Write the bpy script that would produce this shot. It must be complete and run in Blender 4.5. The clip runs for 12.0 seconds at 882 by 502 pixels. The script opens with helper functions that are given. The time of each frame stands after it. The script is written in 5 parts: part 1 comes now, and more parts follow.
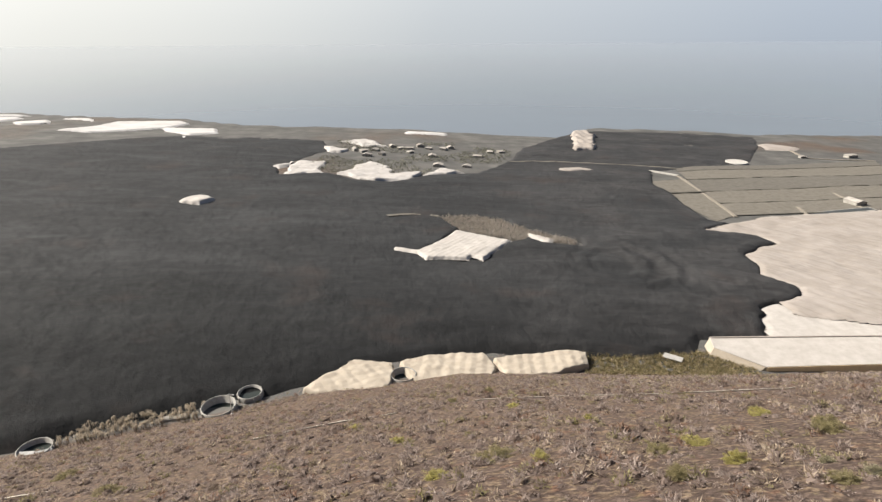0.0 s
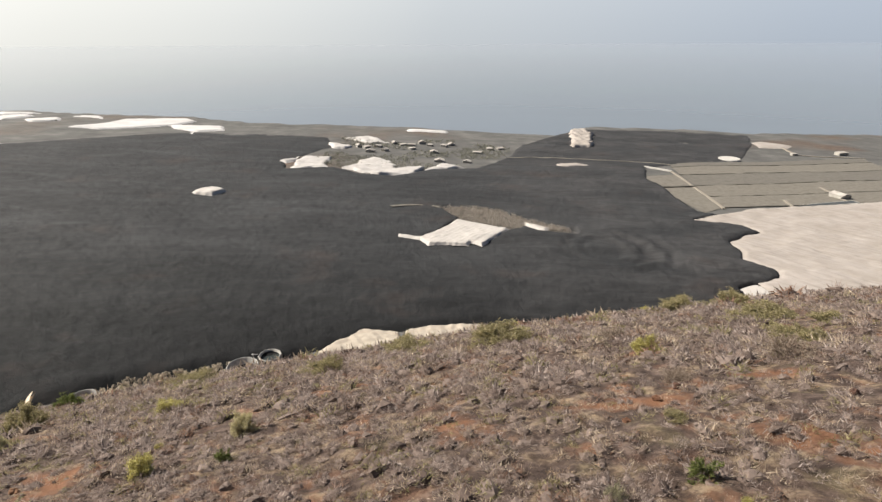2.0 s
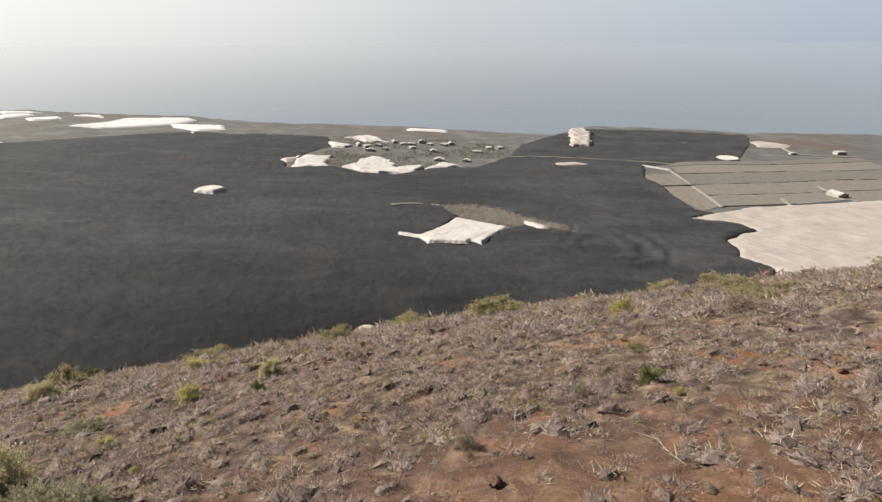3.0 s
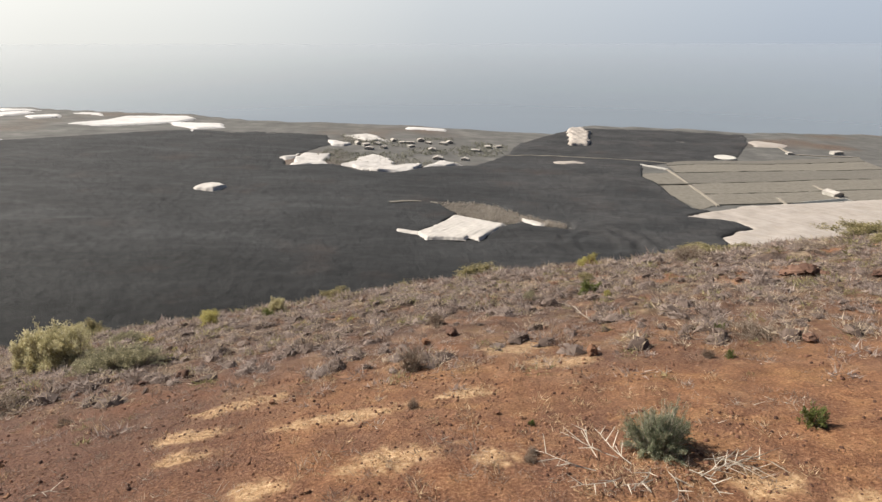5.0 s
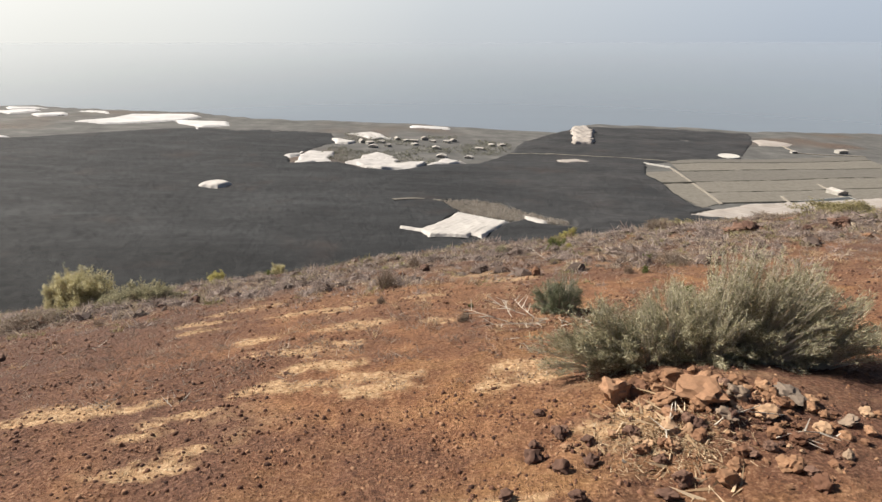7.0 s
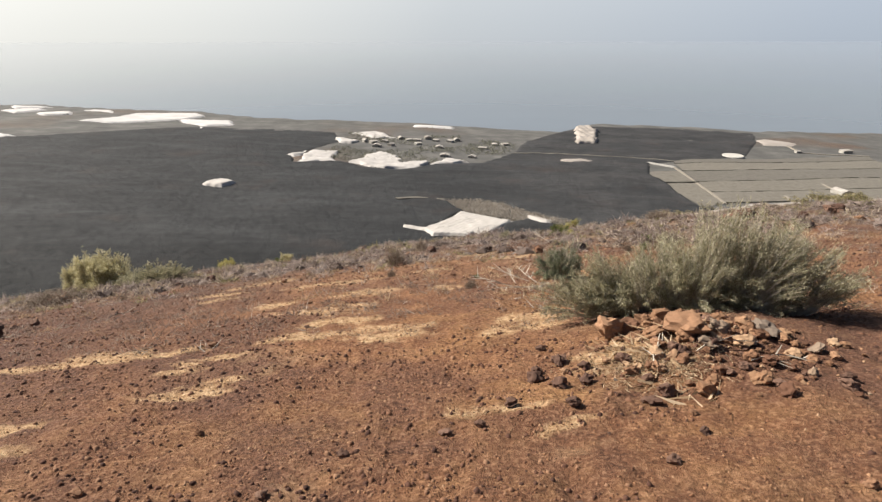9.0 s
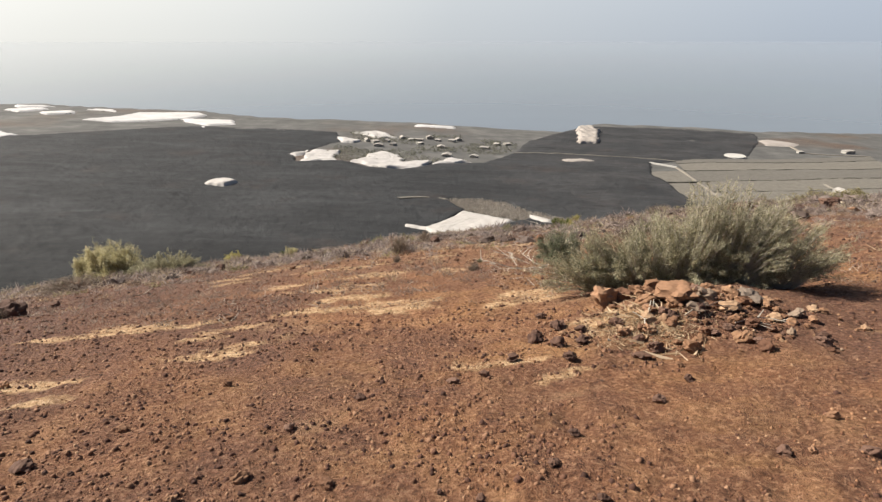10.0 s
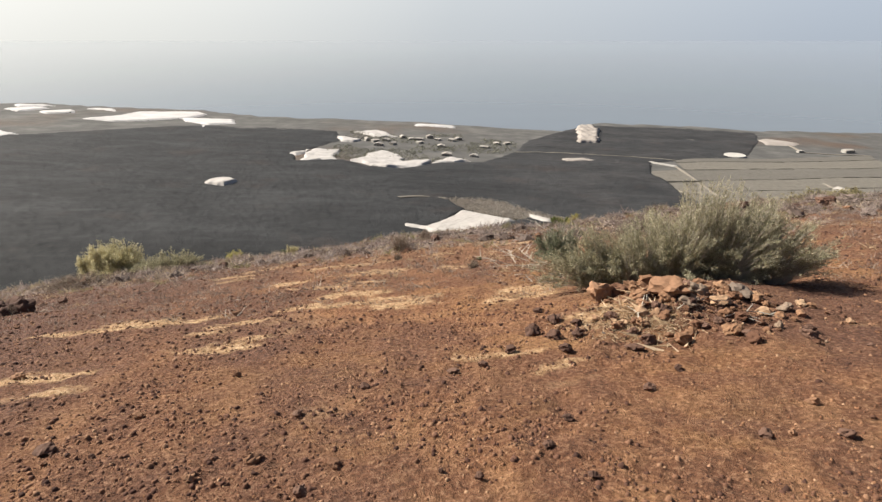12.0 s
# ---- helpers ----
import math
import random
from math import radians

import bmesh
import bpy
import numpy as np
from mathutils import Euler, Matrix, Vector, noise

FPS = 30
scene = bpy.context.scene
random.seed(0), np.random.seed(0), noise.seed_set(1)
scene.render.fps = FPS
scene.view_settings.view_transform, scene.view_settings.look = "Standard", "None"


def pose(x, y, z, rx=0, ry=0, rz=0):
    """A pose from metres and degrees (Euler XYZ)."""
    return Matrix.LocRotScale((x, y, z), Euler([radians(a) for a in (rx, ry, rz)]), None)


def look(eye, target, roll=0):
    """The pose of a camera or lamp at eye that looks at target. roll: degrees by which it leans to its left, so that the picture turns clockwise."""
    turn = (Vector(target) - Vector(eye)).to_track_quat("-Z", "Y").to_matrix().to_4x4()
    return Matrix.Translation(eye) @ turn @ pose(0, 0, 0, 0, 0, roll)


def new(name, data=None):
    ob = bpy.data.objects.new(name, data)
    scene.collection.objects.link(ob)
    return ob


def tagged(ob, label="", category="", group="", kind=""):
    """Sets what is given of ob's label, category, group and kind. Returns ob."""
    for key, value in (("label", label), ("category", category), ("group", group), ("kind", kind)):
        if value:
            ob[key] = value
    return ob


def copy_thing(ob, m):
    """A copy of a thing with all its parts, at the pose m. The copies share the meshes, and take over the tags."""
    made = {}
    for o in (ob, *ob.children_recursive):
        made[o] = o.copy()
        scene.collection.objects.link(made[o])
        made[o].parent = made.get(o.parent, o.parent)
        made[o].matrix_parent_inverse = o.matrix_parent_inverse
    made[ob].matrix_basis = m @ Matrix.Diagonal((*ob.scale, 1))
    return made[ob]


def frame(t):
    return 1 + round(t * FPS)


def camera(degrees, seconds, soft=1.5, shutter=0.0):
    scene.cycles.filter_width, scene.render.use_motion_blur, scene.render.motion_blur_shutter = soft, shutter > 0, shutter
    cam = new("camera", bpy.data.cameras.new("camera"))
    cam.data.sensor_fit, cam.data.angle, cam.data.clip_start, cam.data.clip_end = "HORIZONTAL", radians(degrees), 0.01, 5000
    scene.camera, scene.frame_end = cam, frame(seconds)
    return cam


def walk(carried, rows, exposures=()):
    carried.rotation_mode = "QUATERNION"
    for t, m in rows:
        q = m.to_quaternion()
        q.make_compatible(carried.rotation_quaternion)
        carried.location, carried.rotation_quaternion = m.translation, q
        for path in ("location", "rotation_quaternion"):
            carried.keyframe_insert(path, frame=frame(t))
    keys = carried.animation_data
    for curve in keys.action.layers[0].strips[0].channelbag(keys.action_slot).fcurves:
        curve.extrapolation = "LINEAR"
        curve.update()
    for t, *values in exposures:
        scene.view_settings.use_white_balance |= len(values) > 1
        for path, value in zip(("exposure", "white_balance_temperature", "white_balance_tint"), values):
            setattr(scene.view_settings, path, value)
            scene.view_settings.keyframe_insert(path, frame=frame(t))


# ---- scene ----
cam = camera(74.56, 12.0, soft=1.4)

# seconds, x, y, z, pitch, yaw, roll
PATH = [
    (0.0, -0.056, 36.194, 4.027, -22.254, -0.967, 0.375),
    (0.1, -0.276, 32.594, 3.992, -22.219, -0.944, 0.336),
    (0.2, -0.496, 29.094, 3.957, -22.184, -0.921, 0.298),
    (0.3, -0.676, 25.894, 3.926, -22.155, -0.902, 0.266),
    (0.4, -0.816, 23.294, 3.900, -22.131, -0.885, 0.240),
    (0.5, -0.896, 21.693, 3.884, -22.116, -0.873, 0.221),
    (1.0, -0.983, 17.693, 3.932, -22.184, -0.889, 0.258),
    (1.5, -1.050, 13.899, 3.872, -22.212, -0.863, 0.249),
    (2.0, -1.079, 11.211, 3.727, -22.196, -0.872, 0.264),
    (2.5, -1.114, 9.218, 3.731, -22.232, -0.865, 0.274),
    (3.0, -1.159, 7.920, 3.719, -22.232, -0.899, 0.245),
    (5.0, -0.591, 3.929, 3.169, -22.268, -0.939, 0.046),
    (5.5, -0.288, 3.119, 3.041, -22.324, -0.937, 0.061),
    (6.0, -0.051, 2.478, 2.896, -22.319, -0.804, 0.069),
    (6.5, 0.108, 1.867, 2.794, -22.353, -0.672, 0.057),
    (7.0, 0.149, 1.382, 2.726, -22.374, -0.511, 0.058),
    (9.0, 0.060, 0.673, 2.499, -22.411, -0.184, 0.067),
    (9.5, 0.025, 0.463, 2.447, -22.399, -0.078, 0.030),
    (10.0, 0.007, 0.194, 2.402, -22.426, 0.008, 0.009),
    (10.5, 0.013, -0.001, 2.389, -22.497, 0.006, -0.006),
    (11.0, 0.033, -0.041, 2.408, -22.501, 0.009, 0.000),
    (11.5, 0.018, -0.016, 2.436, -22.494, 0.001, -0.015),
    (12.0, 0.000, 0.000, 2.450, -22.500, 0.000, 0.000),
]
walk(cam, [(t, pose(x, y, z, 90 + pitch, roll, yaw)) for t, x, y, z, pitch, yaw, roll in PATH], [(0.0, 0.75), (12.0, 0.75)])

# ---- light: hazy afternoon, sun high over the sea to one side ----
SUN_TO = Vector((-0.80, 0.34, 0.74)).normalized()
world = bpy.data.worlds.new("sky")
scene.world = world
world.use_nodes = True
wn = world.node_tree.nodes
sky = wn.new("ShaderNodeTexSky")
sky.sky_type = "NISHITA"
sky.sun_disc = False
sky.sun_elevation = math.asin(SUN_TO.z)
sky.sun_rotation = math.atan2(SUN_TO.x, SUN_TO.y)
sky.altitude, sky.air_density, sky.dust_density, sky.ozone_density = 300, 1.0, 3.0, 1.0
wl = world.node_tree.links
# a bright veil of haze lies along the horizon, brightest towards the sun
way = wn.new("ShaderNodeTexCoord").outputs["Generated"]
split = wn.new("ShaderNodeSeparateXYZ")
wl.new(way, split.inputs[0])
toward = wn.new("ShaderNodeVectorMath")
toward.operation = "DOT_PRODUCT"
toward.inputs[1].default_value = Vector((SUN_TO.x, SUN_TO.y, 0.25)).normalized()
wl.new(way, toward.inputs[0])
veil = wn.new("ShaderNodeValToRGB")
for _ in range(3):
    veil.color_ramp.elements.new(0.5)
for e, (k, c) in zip(veil.color_ramp.elements, ((0.0, (0.28, 0.325, 0.385)), (0.32, (0.325, 0.365, 0.42)), (0.62, (0.42, 0.445, 0.465)), (0.86, (0.61, 0.61, 0.58)), (1.0, (0.78, 0.76, 0.71)))):
    e.position, e.color = k, (*c, 1)
reach = wn.new("ShaderNodeMapRange")
reach.inputs["From Min"].default_value, reach.inputs["From Max"].default_value = -0.7, 1.0
wl.new(toward.outputs["Value"], reach.inputs["Value"])
wl.new(reach.outputs[0], veil.inputs["Fac"])
low = wn.new("ShaderNodeMapRange")
low.interpolation_type = "SMOOTHSTEP"
low.inputs["From Min"].default_value, low.inputs["From Max"].default_value = 0.20, 0.02
wl.new(split.outputs["Z"], low.inputs["Value"])
dim = wn.new("ShaderNodeVectorMath")
dim.operation = "SCALE"
dim.inputs["Scale"].default_value = 0.05
wl.new(sky.outputs[0], dim.inputs[0])
air = wn.new("ShaderNodeMix")
air.data_type = "RGBA"
wl.new(low.outputs[0], air.inputs["Factor"])
wl.new(dim.outputs[0], air.inputs["A"])
lift = wn.new("ShaderNodeMapRange")
lift.inputs["From Min"].default_value, lift.inputs["From Max"].default_value = -0.065, 0.05
lift.inputs["To Min"].default_value, lift.inputs["To Max"].default_value = 0.93, 1.12
wl.new(split.outputs["Z"], lift.inputs["Value"])
glow = wn.new("ShaderNodeVectorMath")
glow.operation = "SCALE"
wl.new(veil.outputs[0], glow.inputs[0])
wl.new(lift.outputs[0], glow.inputs["Scale"])
wl.new(glow.outputs[0], air.inputs["B"])
wn["Background"].inputs["Strength"].default_value = 0.84
wl.new(air.outputs["Result"], wn["Background"].inputs["Color"])

sun = new("sun", bpy.data.lights.new("sun", "SUN"))
sun.data.energy, sun.data.angle, sun.data.color = 5.0, radians(0.9), (1.0, 0.93, 0.82)
sun.matrix_world = look((0, 0, 200), Vector((0, 0, 200)) - SUN_TO)


# ---- numeric helpers ----
def lattice(ix, iy, seed):
    h = (ix.astype(np.int64) * 374761393 + iy.astype(np.int64) * 668265263 + seed * 974711) & 0xFFFFFFFF
    h = ((h ^ (h >> 13)) * 1274126177) & 0xFFFFFFFF
    return ((h ^ (h >> 16)) & 0xFFFF) / 65535.0


def vnoise(x, y, seed=0):
    ix, iy = np.floor(x), np.floor(y)
    fx, fy = x - ix, y - iy
    fx, fy = fx * fx * (3 - 2 * fx), fy * fy * (3 - 2 * fy)
    a, b = lattice(ix, iy, seed), lattice(ix + 1, iy, seed)
    c, d = lattice(ix, iy + 1, seed), lattice(ix + 1, iy + 1, seed)
    return (a * (1 - fx) + b * fx) * (1 - fy) + (c * (1 - fx) + d * fx) * fy


def fbm(x, y, size, octaves=4, seed=0, gain=0.5):
    """Fractal noise about 0, of amplitude near 1, with features of that size in metres."""
    x, y = np.asarray(x, float) / size, np.asarray(y, float) / size
    total, amp, norm = 0.0, 1.0, 0.0
    for k in range(octaves):
        total = total + amp * (vnoise(x, y, seed + 17 * k) * 2 - 1)
        norm += amp
        x, y, amp = x * 2.03 + 11.3, y * 2.03 - 7.9, amp * gain
    return total / norm


def smooth(a, b, v):
    t = np.clip((v - a) / (b - a), 0, 1)
    return t * t * (3 - 2 * t)


def inside(poly, x, y):
    """Signed distance to a closed outline, positive inside."""
    best, odd = np.full(np.shape(x), 1e18), np.zeros(np.shape(x), bool)
    for (ax, ay), (bx, by) in zip(poly, poly[1:] + poly[:1]):
        ex, ey = bx - ax, by - ay
        k = np.clip(((x - ax) * ex + (y - ay) * ey) / (ex * ex + ey * ey), 0, 1)
        best = np.minimum(best, (x - ax - k * ex) ** 2 + (y - ay - k * ey) ** 2)
        with np.errstate(divide="ignore", invalid="ignore"):
            odd ^= ((ay > y) != (by > y)) & (x < ex * (y - ay) / (by - ay) + ax)
    return np.where(odd, 1, -1) * np.sqrt(best)


# ---- lie of the land ----
SEA = -236.0
COAST = [(-1500, 1186), (-849, 1174), (-804, 1196), (-688, 1166), (-569, 1144), (-474, 1161), (-377, 1108), (-289, 1089), (-187, 1086), (-44, 1076), (65, 1053), (217, 1030), (290, 1150), (318, 1190), (427, 1202), (543, 1198), (628, 1157), (760, 1168), (894, 1180), (1500, 1210)]


def hill(x, y):
    bend = 14.83
    fall = bend * np.logaddexp(0, (y - 20.17) / bend) - bend * np.logaddexp(0, -20.17 / bend)
    side = x * (0.0491 + 0.1132 * np.tanh(np.maximum(y, -5) / 30.68))
    flank = 0.062 * np.maximum(x - 10, 0) * np.clip((y - 50) / 60, 0, 3)
    return 0.7115 - 0.1406 * y - 0.4748 * fall + side - flank - 0.0041 * x * x / (1 + np.abs(x) / 40) / (1 + np.maximum(y, 0) / 30)


def plain(x, y):
    base = -116.3 - 0.0362 * x - 0.0673 * y
    edge = np.interp(x, [p[0] for p in COAST], [p[1] for p in COAST]) + 8 * fbm(x, y, 70, 3, 5)
    drop = smooth(0, 60, y - edge)
    return base + 3 * fbm(x, y, 160, 3, 9) * smooth(350, 700, y) + drop * (SEA - 12 - base)


def land(x, y):
    w = 2.0
    knoll = 3.2 * np.exp(-((x + 38) / 20) ** 2 - ((y - 203) / 12) ** 2)
    return w * np.logaddexp(hill(x, y) / w, plain(x, y) / w) + knoll


def domes(x, y, cell, share, seed):
    """Rounded heads of brush scattered one to a cell; height above the soil."""
    i, j = np.floor(x / cell), np.floor(y / cell)
    best = np.zeros(np.shape(x))
    for di in (-1, 0, 1):
        for dj in (-1, 0, 1):
            a, b = i + di, j + dj
            h = [np.modf(np.abs(np.sin(a * 12.9898 + b * 78.233 + seed + 37.7 * k)) * 43758.5453)[0] for k in range(4)]
            r = cell * (0.32 + 0.42 * h[2])
            d = ((x - (a + 0.15 + 0.7 * h[0]) * cell) ** 2 + (y - (b + 0.15 + 0.7 * h[1]) * cell) ** 2) / r ** 2
            best = np.maximum(best, np.where(h[3] < share, r * np.sqrt(np.maximum(0, 1 - d)), 0))
    return best


def brush(x, y):
    x, y = np.asarray(x, float), np.asarray(y, float)
    grown = smooth(12, 24, y + 0.3 * np.abs(x + 2)) * smooth(-6, -2, hill(x, y) - plain(x, y)) * (np.hypot(x, y) < 170)
    out = np.zeros(x.shape)
    on = grown > 0
    x, y = x[on], y[on]
    wx, wy = x + 0.16 * fbm(x, y, 0.5, 3, 21), y + 0.16 * fbm(x, y, 0.5, 3, 22)
    thick = np.clip(0.75 + 0.9 * fbm(x, y, 6, 3, 23), 0.25, 1.1)
    out[on] = grown[on] * thick * (0.40 * domes(wx, wy, 0.8, 0.75, 5) + 0.32 * domes(wx, wy, 1.9, 0.28, 9) + 0.10 * fbm(x, y, 0.28, 4, 24, 0.65))
    far = 0.5 * (1 - smooth(28, 46, y))
    out[on] *= far
    return out


def soil(x, y):
    """The ground with its small unevenness."""
    r = np.hypot(x, y)
    far = smooth(3, 30, r)
    rough = 0.045 * fbm(x, y, 0.9, 4, 3) + 0.042 * fbm(x, y, 0.22, 4, 4, 0.65)
    rough = rough + far * (0.22 * fbm(x, y, 5.0, 4, 6))
    mound = 0.10 * np.exp(-(((x - 2.4) / 0.7) ** 2 + ((y - 5.3) / 0.4) ** 2)) + 0.27 * np.exp(-(((x - 2.75) / 1.25) ** 2 + ((y - 5.85) / 0.85) ** 2)) + 0.10 * np.exp(-(((x - 1.9) / 0.6) ** 2 + ((y - 9.0) / 0.5) ** 2))
    return land(x, y) + rough + mound + brush(x, y)


# bare spots grown over with pale straw: x, y, half width, half depth
STRAW_NEAR = [(-2.33, 5.11, 0.50, 0.20), (-4.2, 6.5, 0.95, 0.24), (-3.8, 4.57, 0.38, 0.14), (-3.5, 4.06, 0.36, 0.14), (-0.62, 6.82, 0.55, 0.40), (-2.5, 6.18, 0.38, 0.14), (-3.24, 6.6, 0.45, 0.2), (-2.8, 5.82, 0.34, 0.15), (0.8, 6.5, 0.38, 0.25), (1.3, 7.1, 0.35, 0.25), (1.6, 5.1, 0.45, 0.22), (-3.7, 6.42, 0.5, 0.12), (-2.1, 5.38, 0.3, 0.09), (0.62, 4.3, 0.42, 0.12), (1.03, 3.97, 0.22, 0.07), (-1.6, 6.85, 0.5, 0.3), (1.22, 6.7, 0.28, 0.3)]
STRAW_FAR = [(-1.74, 8.3, 0.75, 0.35), (-1.3, 7.5, 0.5, 0.25), (-1.1, 9.6, 0.8, 0.35), (-2.7, 9.2, 0.4, 0.25), (-4.4, 11.0, 0.6, 0.3), (-0.1, 11.6, 0.5, 0.35), (0.24, 9.4, 0.35, 0.25), (-2.0, 11.2, 0.9, 0.3), (-4.2, 10.1, 0.5, 0.25), (1.7, 13.0, 0.6, 0.4), (2.8, 8.5, 0.35, 0.25), (-3.8, 12.2, 0.8, 0.3), (3.6, 7.9, 0.5, 0.3), (1.0, 14.0, 0.8, 0.4)]


def straw(x, y):
    wx = x + 0.34 * fbm(x, y, 0.9, 4, 15, 0.6) + 0.10 * fbm(x, y, 0.16, 3, 17)
    wy = y + 0.22 * fbm(x, y, 0.7, 4, 16, 0.6) + 0.06 * fbm(x, y, 0.14, 3, 18)
    total = np.full(np.shape(x), -1.0)
    for cx, cy, rx, ry in STRAW_NEAR + STRAW_FAR:
        total = np.maximum(total, 1.0 - ((wx - cx) / rx) ** 2 - ((wy - cy - 0.18 * (wx - cx)) / ry) ** 2)
    ragged = fbm(x, y * 1.6, 0.30, 5, 19, 0.7)
    return smooth(-0.3, 0.8, total + 1.9 * ragged) * smooth(-0.9, 0.1, total) * 0.95


def soil_at(x, y):
    return float(soil(np.array([x], float), np.array([y], float))[0])


# ---- mesh helpers ----
def mesh_from(name, verts, faces, material=None, shade=False):
    me = bpy.data.meshes.new(name)
    verts, faces = np.asarray(verts, np.float32), np.asarray(faces, np.int32)
    n = faces.shape[1]
    me.vertices.add(len(verts))
    me.vertices.foreach_set("co", verts.ravel())
    me.loops.add(faces.size)
    me.loops.foreach_set("vertex_index", faces.ravel())
    me.polygons.add(len(faces))
    me.polygons.foreach_set("loop_start", np.arange(0, faces.size, n, dtype=np.int32))
    if shade:
        me.polygons.foreach_set("use_smooth", np.ones(len(faces), bool))
    else:
        me.polygons.foreach_set("use_smooth", np.zeros(len(faces), bool))
    me.update(calc_edges=True)
    me.validate()
    if material:
        me.materials.append(material)
    return me


def part(name, bm, material, parent=None, label="", shade=False):
    """A bmesh as ONE mesh object, under a thing or a part."""
    me = bpy.data.meshes.new(name)
    bm.normal_update()
    bm.to_mesh(me)
    bm.free()
    me.materials.append(material)
    if shade:
        for p in me.polygons:
            p.use_smooth = True
    ob = new(name, me)
    ob.parent = parent
    return tagged(ob, label)


def piece(name, me, parent=None, label=""):
    ob = new(name, me)
    ob.parent = parent
    return tagged(ob, label)


def thing(name, x, y, z, label, category, group="", turn=0):
    ob = new(name)
    ob.empty_display_size = 0.2
    ob.matrix_world = pose(x, y, z, 0, 0, turn)
    return tagged(ob, label, category, group)


def grid_faces(rows, cols):
    i = np.arange((rows - 1) * (cols - 1))
    a = (i // (cols - 1)) * cols + i % (cols - 1)
    return np.stack([a, a + 1, a + cols + 1, a + cols], 1)


# ---- materials ----
def shader(name, roughness=0.9):
    m = bpy.data.materials.new(name)
    m.use_nodes = True
    t = m.node_tree
    b = t.nodes["Principled BSDF"]
    b.inputs["Roughness"].default_value = roughness
    b.inputs["Specular IOR Level"].default_value = 0.25
    return m, t, b


def place(t):
    return t.nodes.new("ShaderNodeNewGeometry").outputs["Position"]


def grain(t, vector, scale, detail=4.0, rough=0.6, distort=0.0):
    n = t.nodes.new("ShaderNodeTexNoise")
    n.inputs["Scale"].default_value, n.inputs["Detail"].default_value = scale, detail
    n.inputs["Roughness"].default_value, n.inputs["Distortion"].default_value = rough, distort
    t.links.new(vector, n.inputs["Vector"])
    return n.outputs["Fac"]


def stretch(t, vector, scale, turn=(0, 0, 0)):
    n = t.nodes.new("ShaderNodeMapping")
    n.inputs["Scale"].default_value, n.inputs["Rotation"].default_value = scale, turn
    t.links.new(vector, n.inputs["Vector"])
    return n.outputs[0]


def ramp(t, fac, stops):
    n = t.nodes.new("ShaderNodeValToRGB")
    while len(n.color_ramp.elements) < len(stops):
        n.color_ramp.elements.new(0.5)
    for e, (p, c) in zip(n.color_ramp.elements, stops):
        e.position = p
        e.color = (*c, 1) if isinstance(c, tuple) else (c, c, c, 1)
    t.links.new(fac, n.inputs["Fac"])
    return n.outputs["Color"]


def blend(t, fac, a, b, mode="MIX"):
    n = t.nodes.new("ShaderNodeMix")
    n.data_type, n.blend_type = "RGBA", mode
    for sock, v in ((n.inputs["Factor"], fac), (n.inputs["A"], a), (n.inputs["B"], b)):
        if isinstance(v, (int, float)):
            sock.default_value = v
        elif isinstance(v, tuple):
            sock.default_value = (*v, 1)
        else:
            t.links.new(v, sock)
    return n.outputs["Result"]


def relief(t, b, height, strength, distance):
    n = t.nodes.new("ShaderNodeBump")
    n.inputs["Strength"].default_value, n.inputs["Distance"].default_value = strength, distance
    t.links.new(height, n.inputs["Height"])
    t.links.new(n.outputs[0], b.inputs["Normal"])


def axis(t, vector, k):
    n = t.nodes.new("ShaderNodeSeparateXYZ")
    t.links.new(vector, n.inputs[0])
    return n.outputs[k]


def span(t, value, a, b):
    n = t.nodes.new("ShaderNodeMapRange")
    n.interpolation_type = "SMOOTHSTEP"
    n.inputs["From Min"].default_value, n.inputs["From Max"].default_value = a, b
    t.links.new(value, n.inputs["Value"])
    return n.outputs[0]


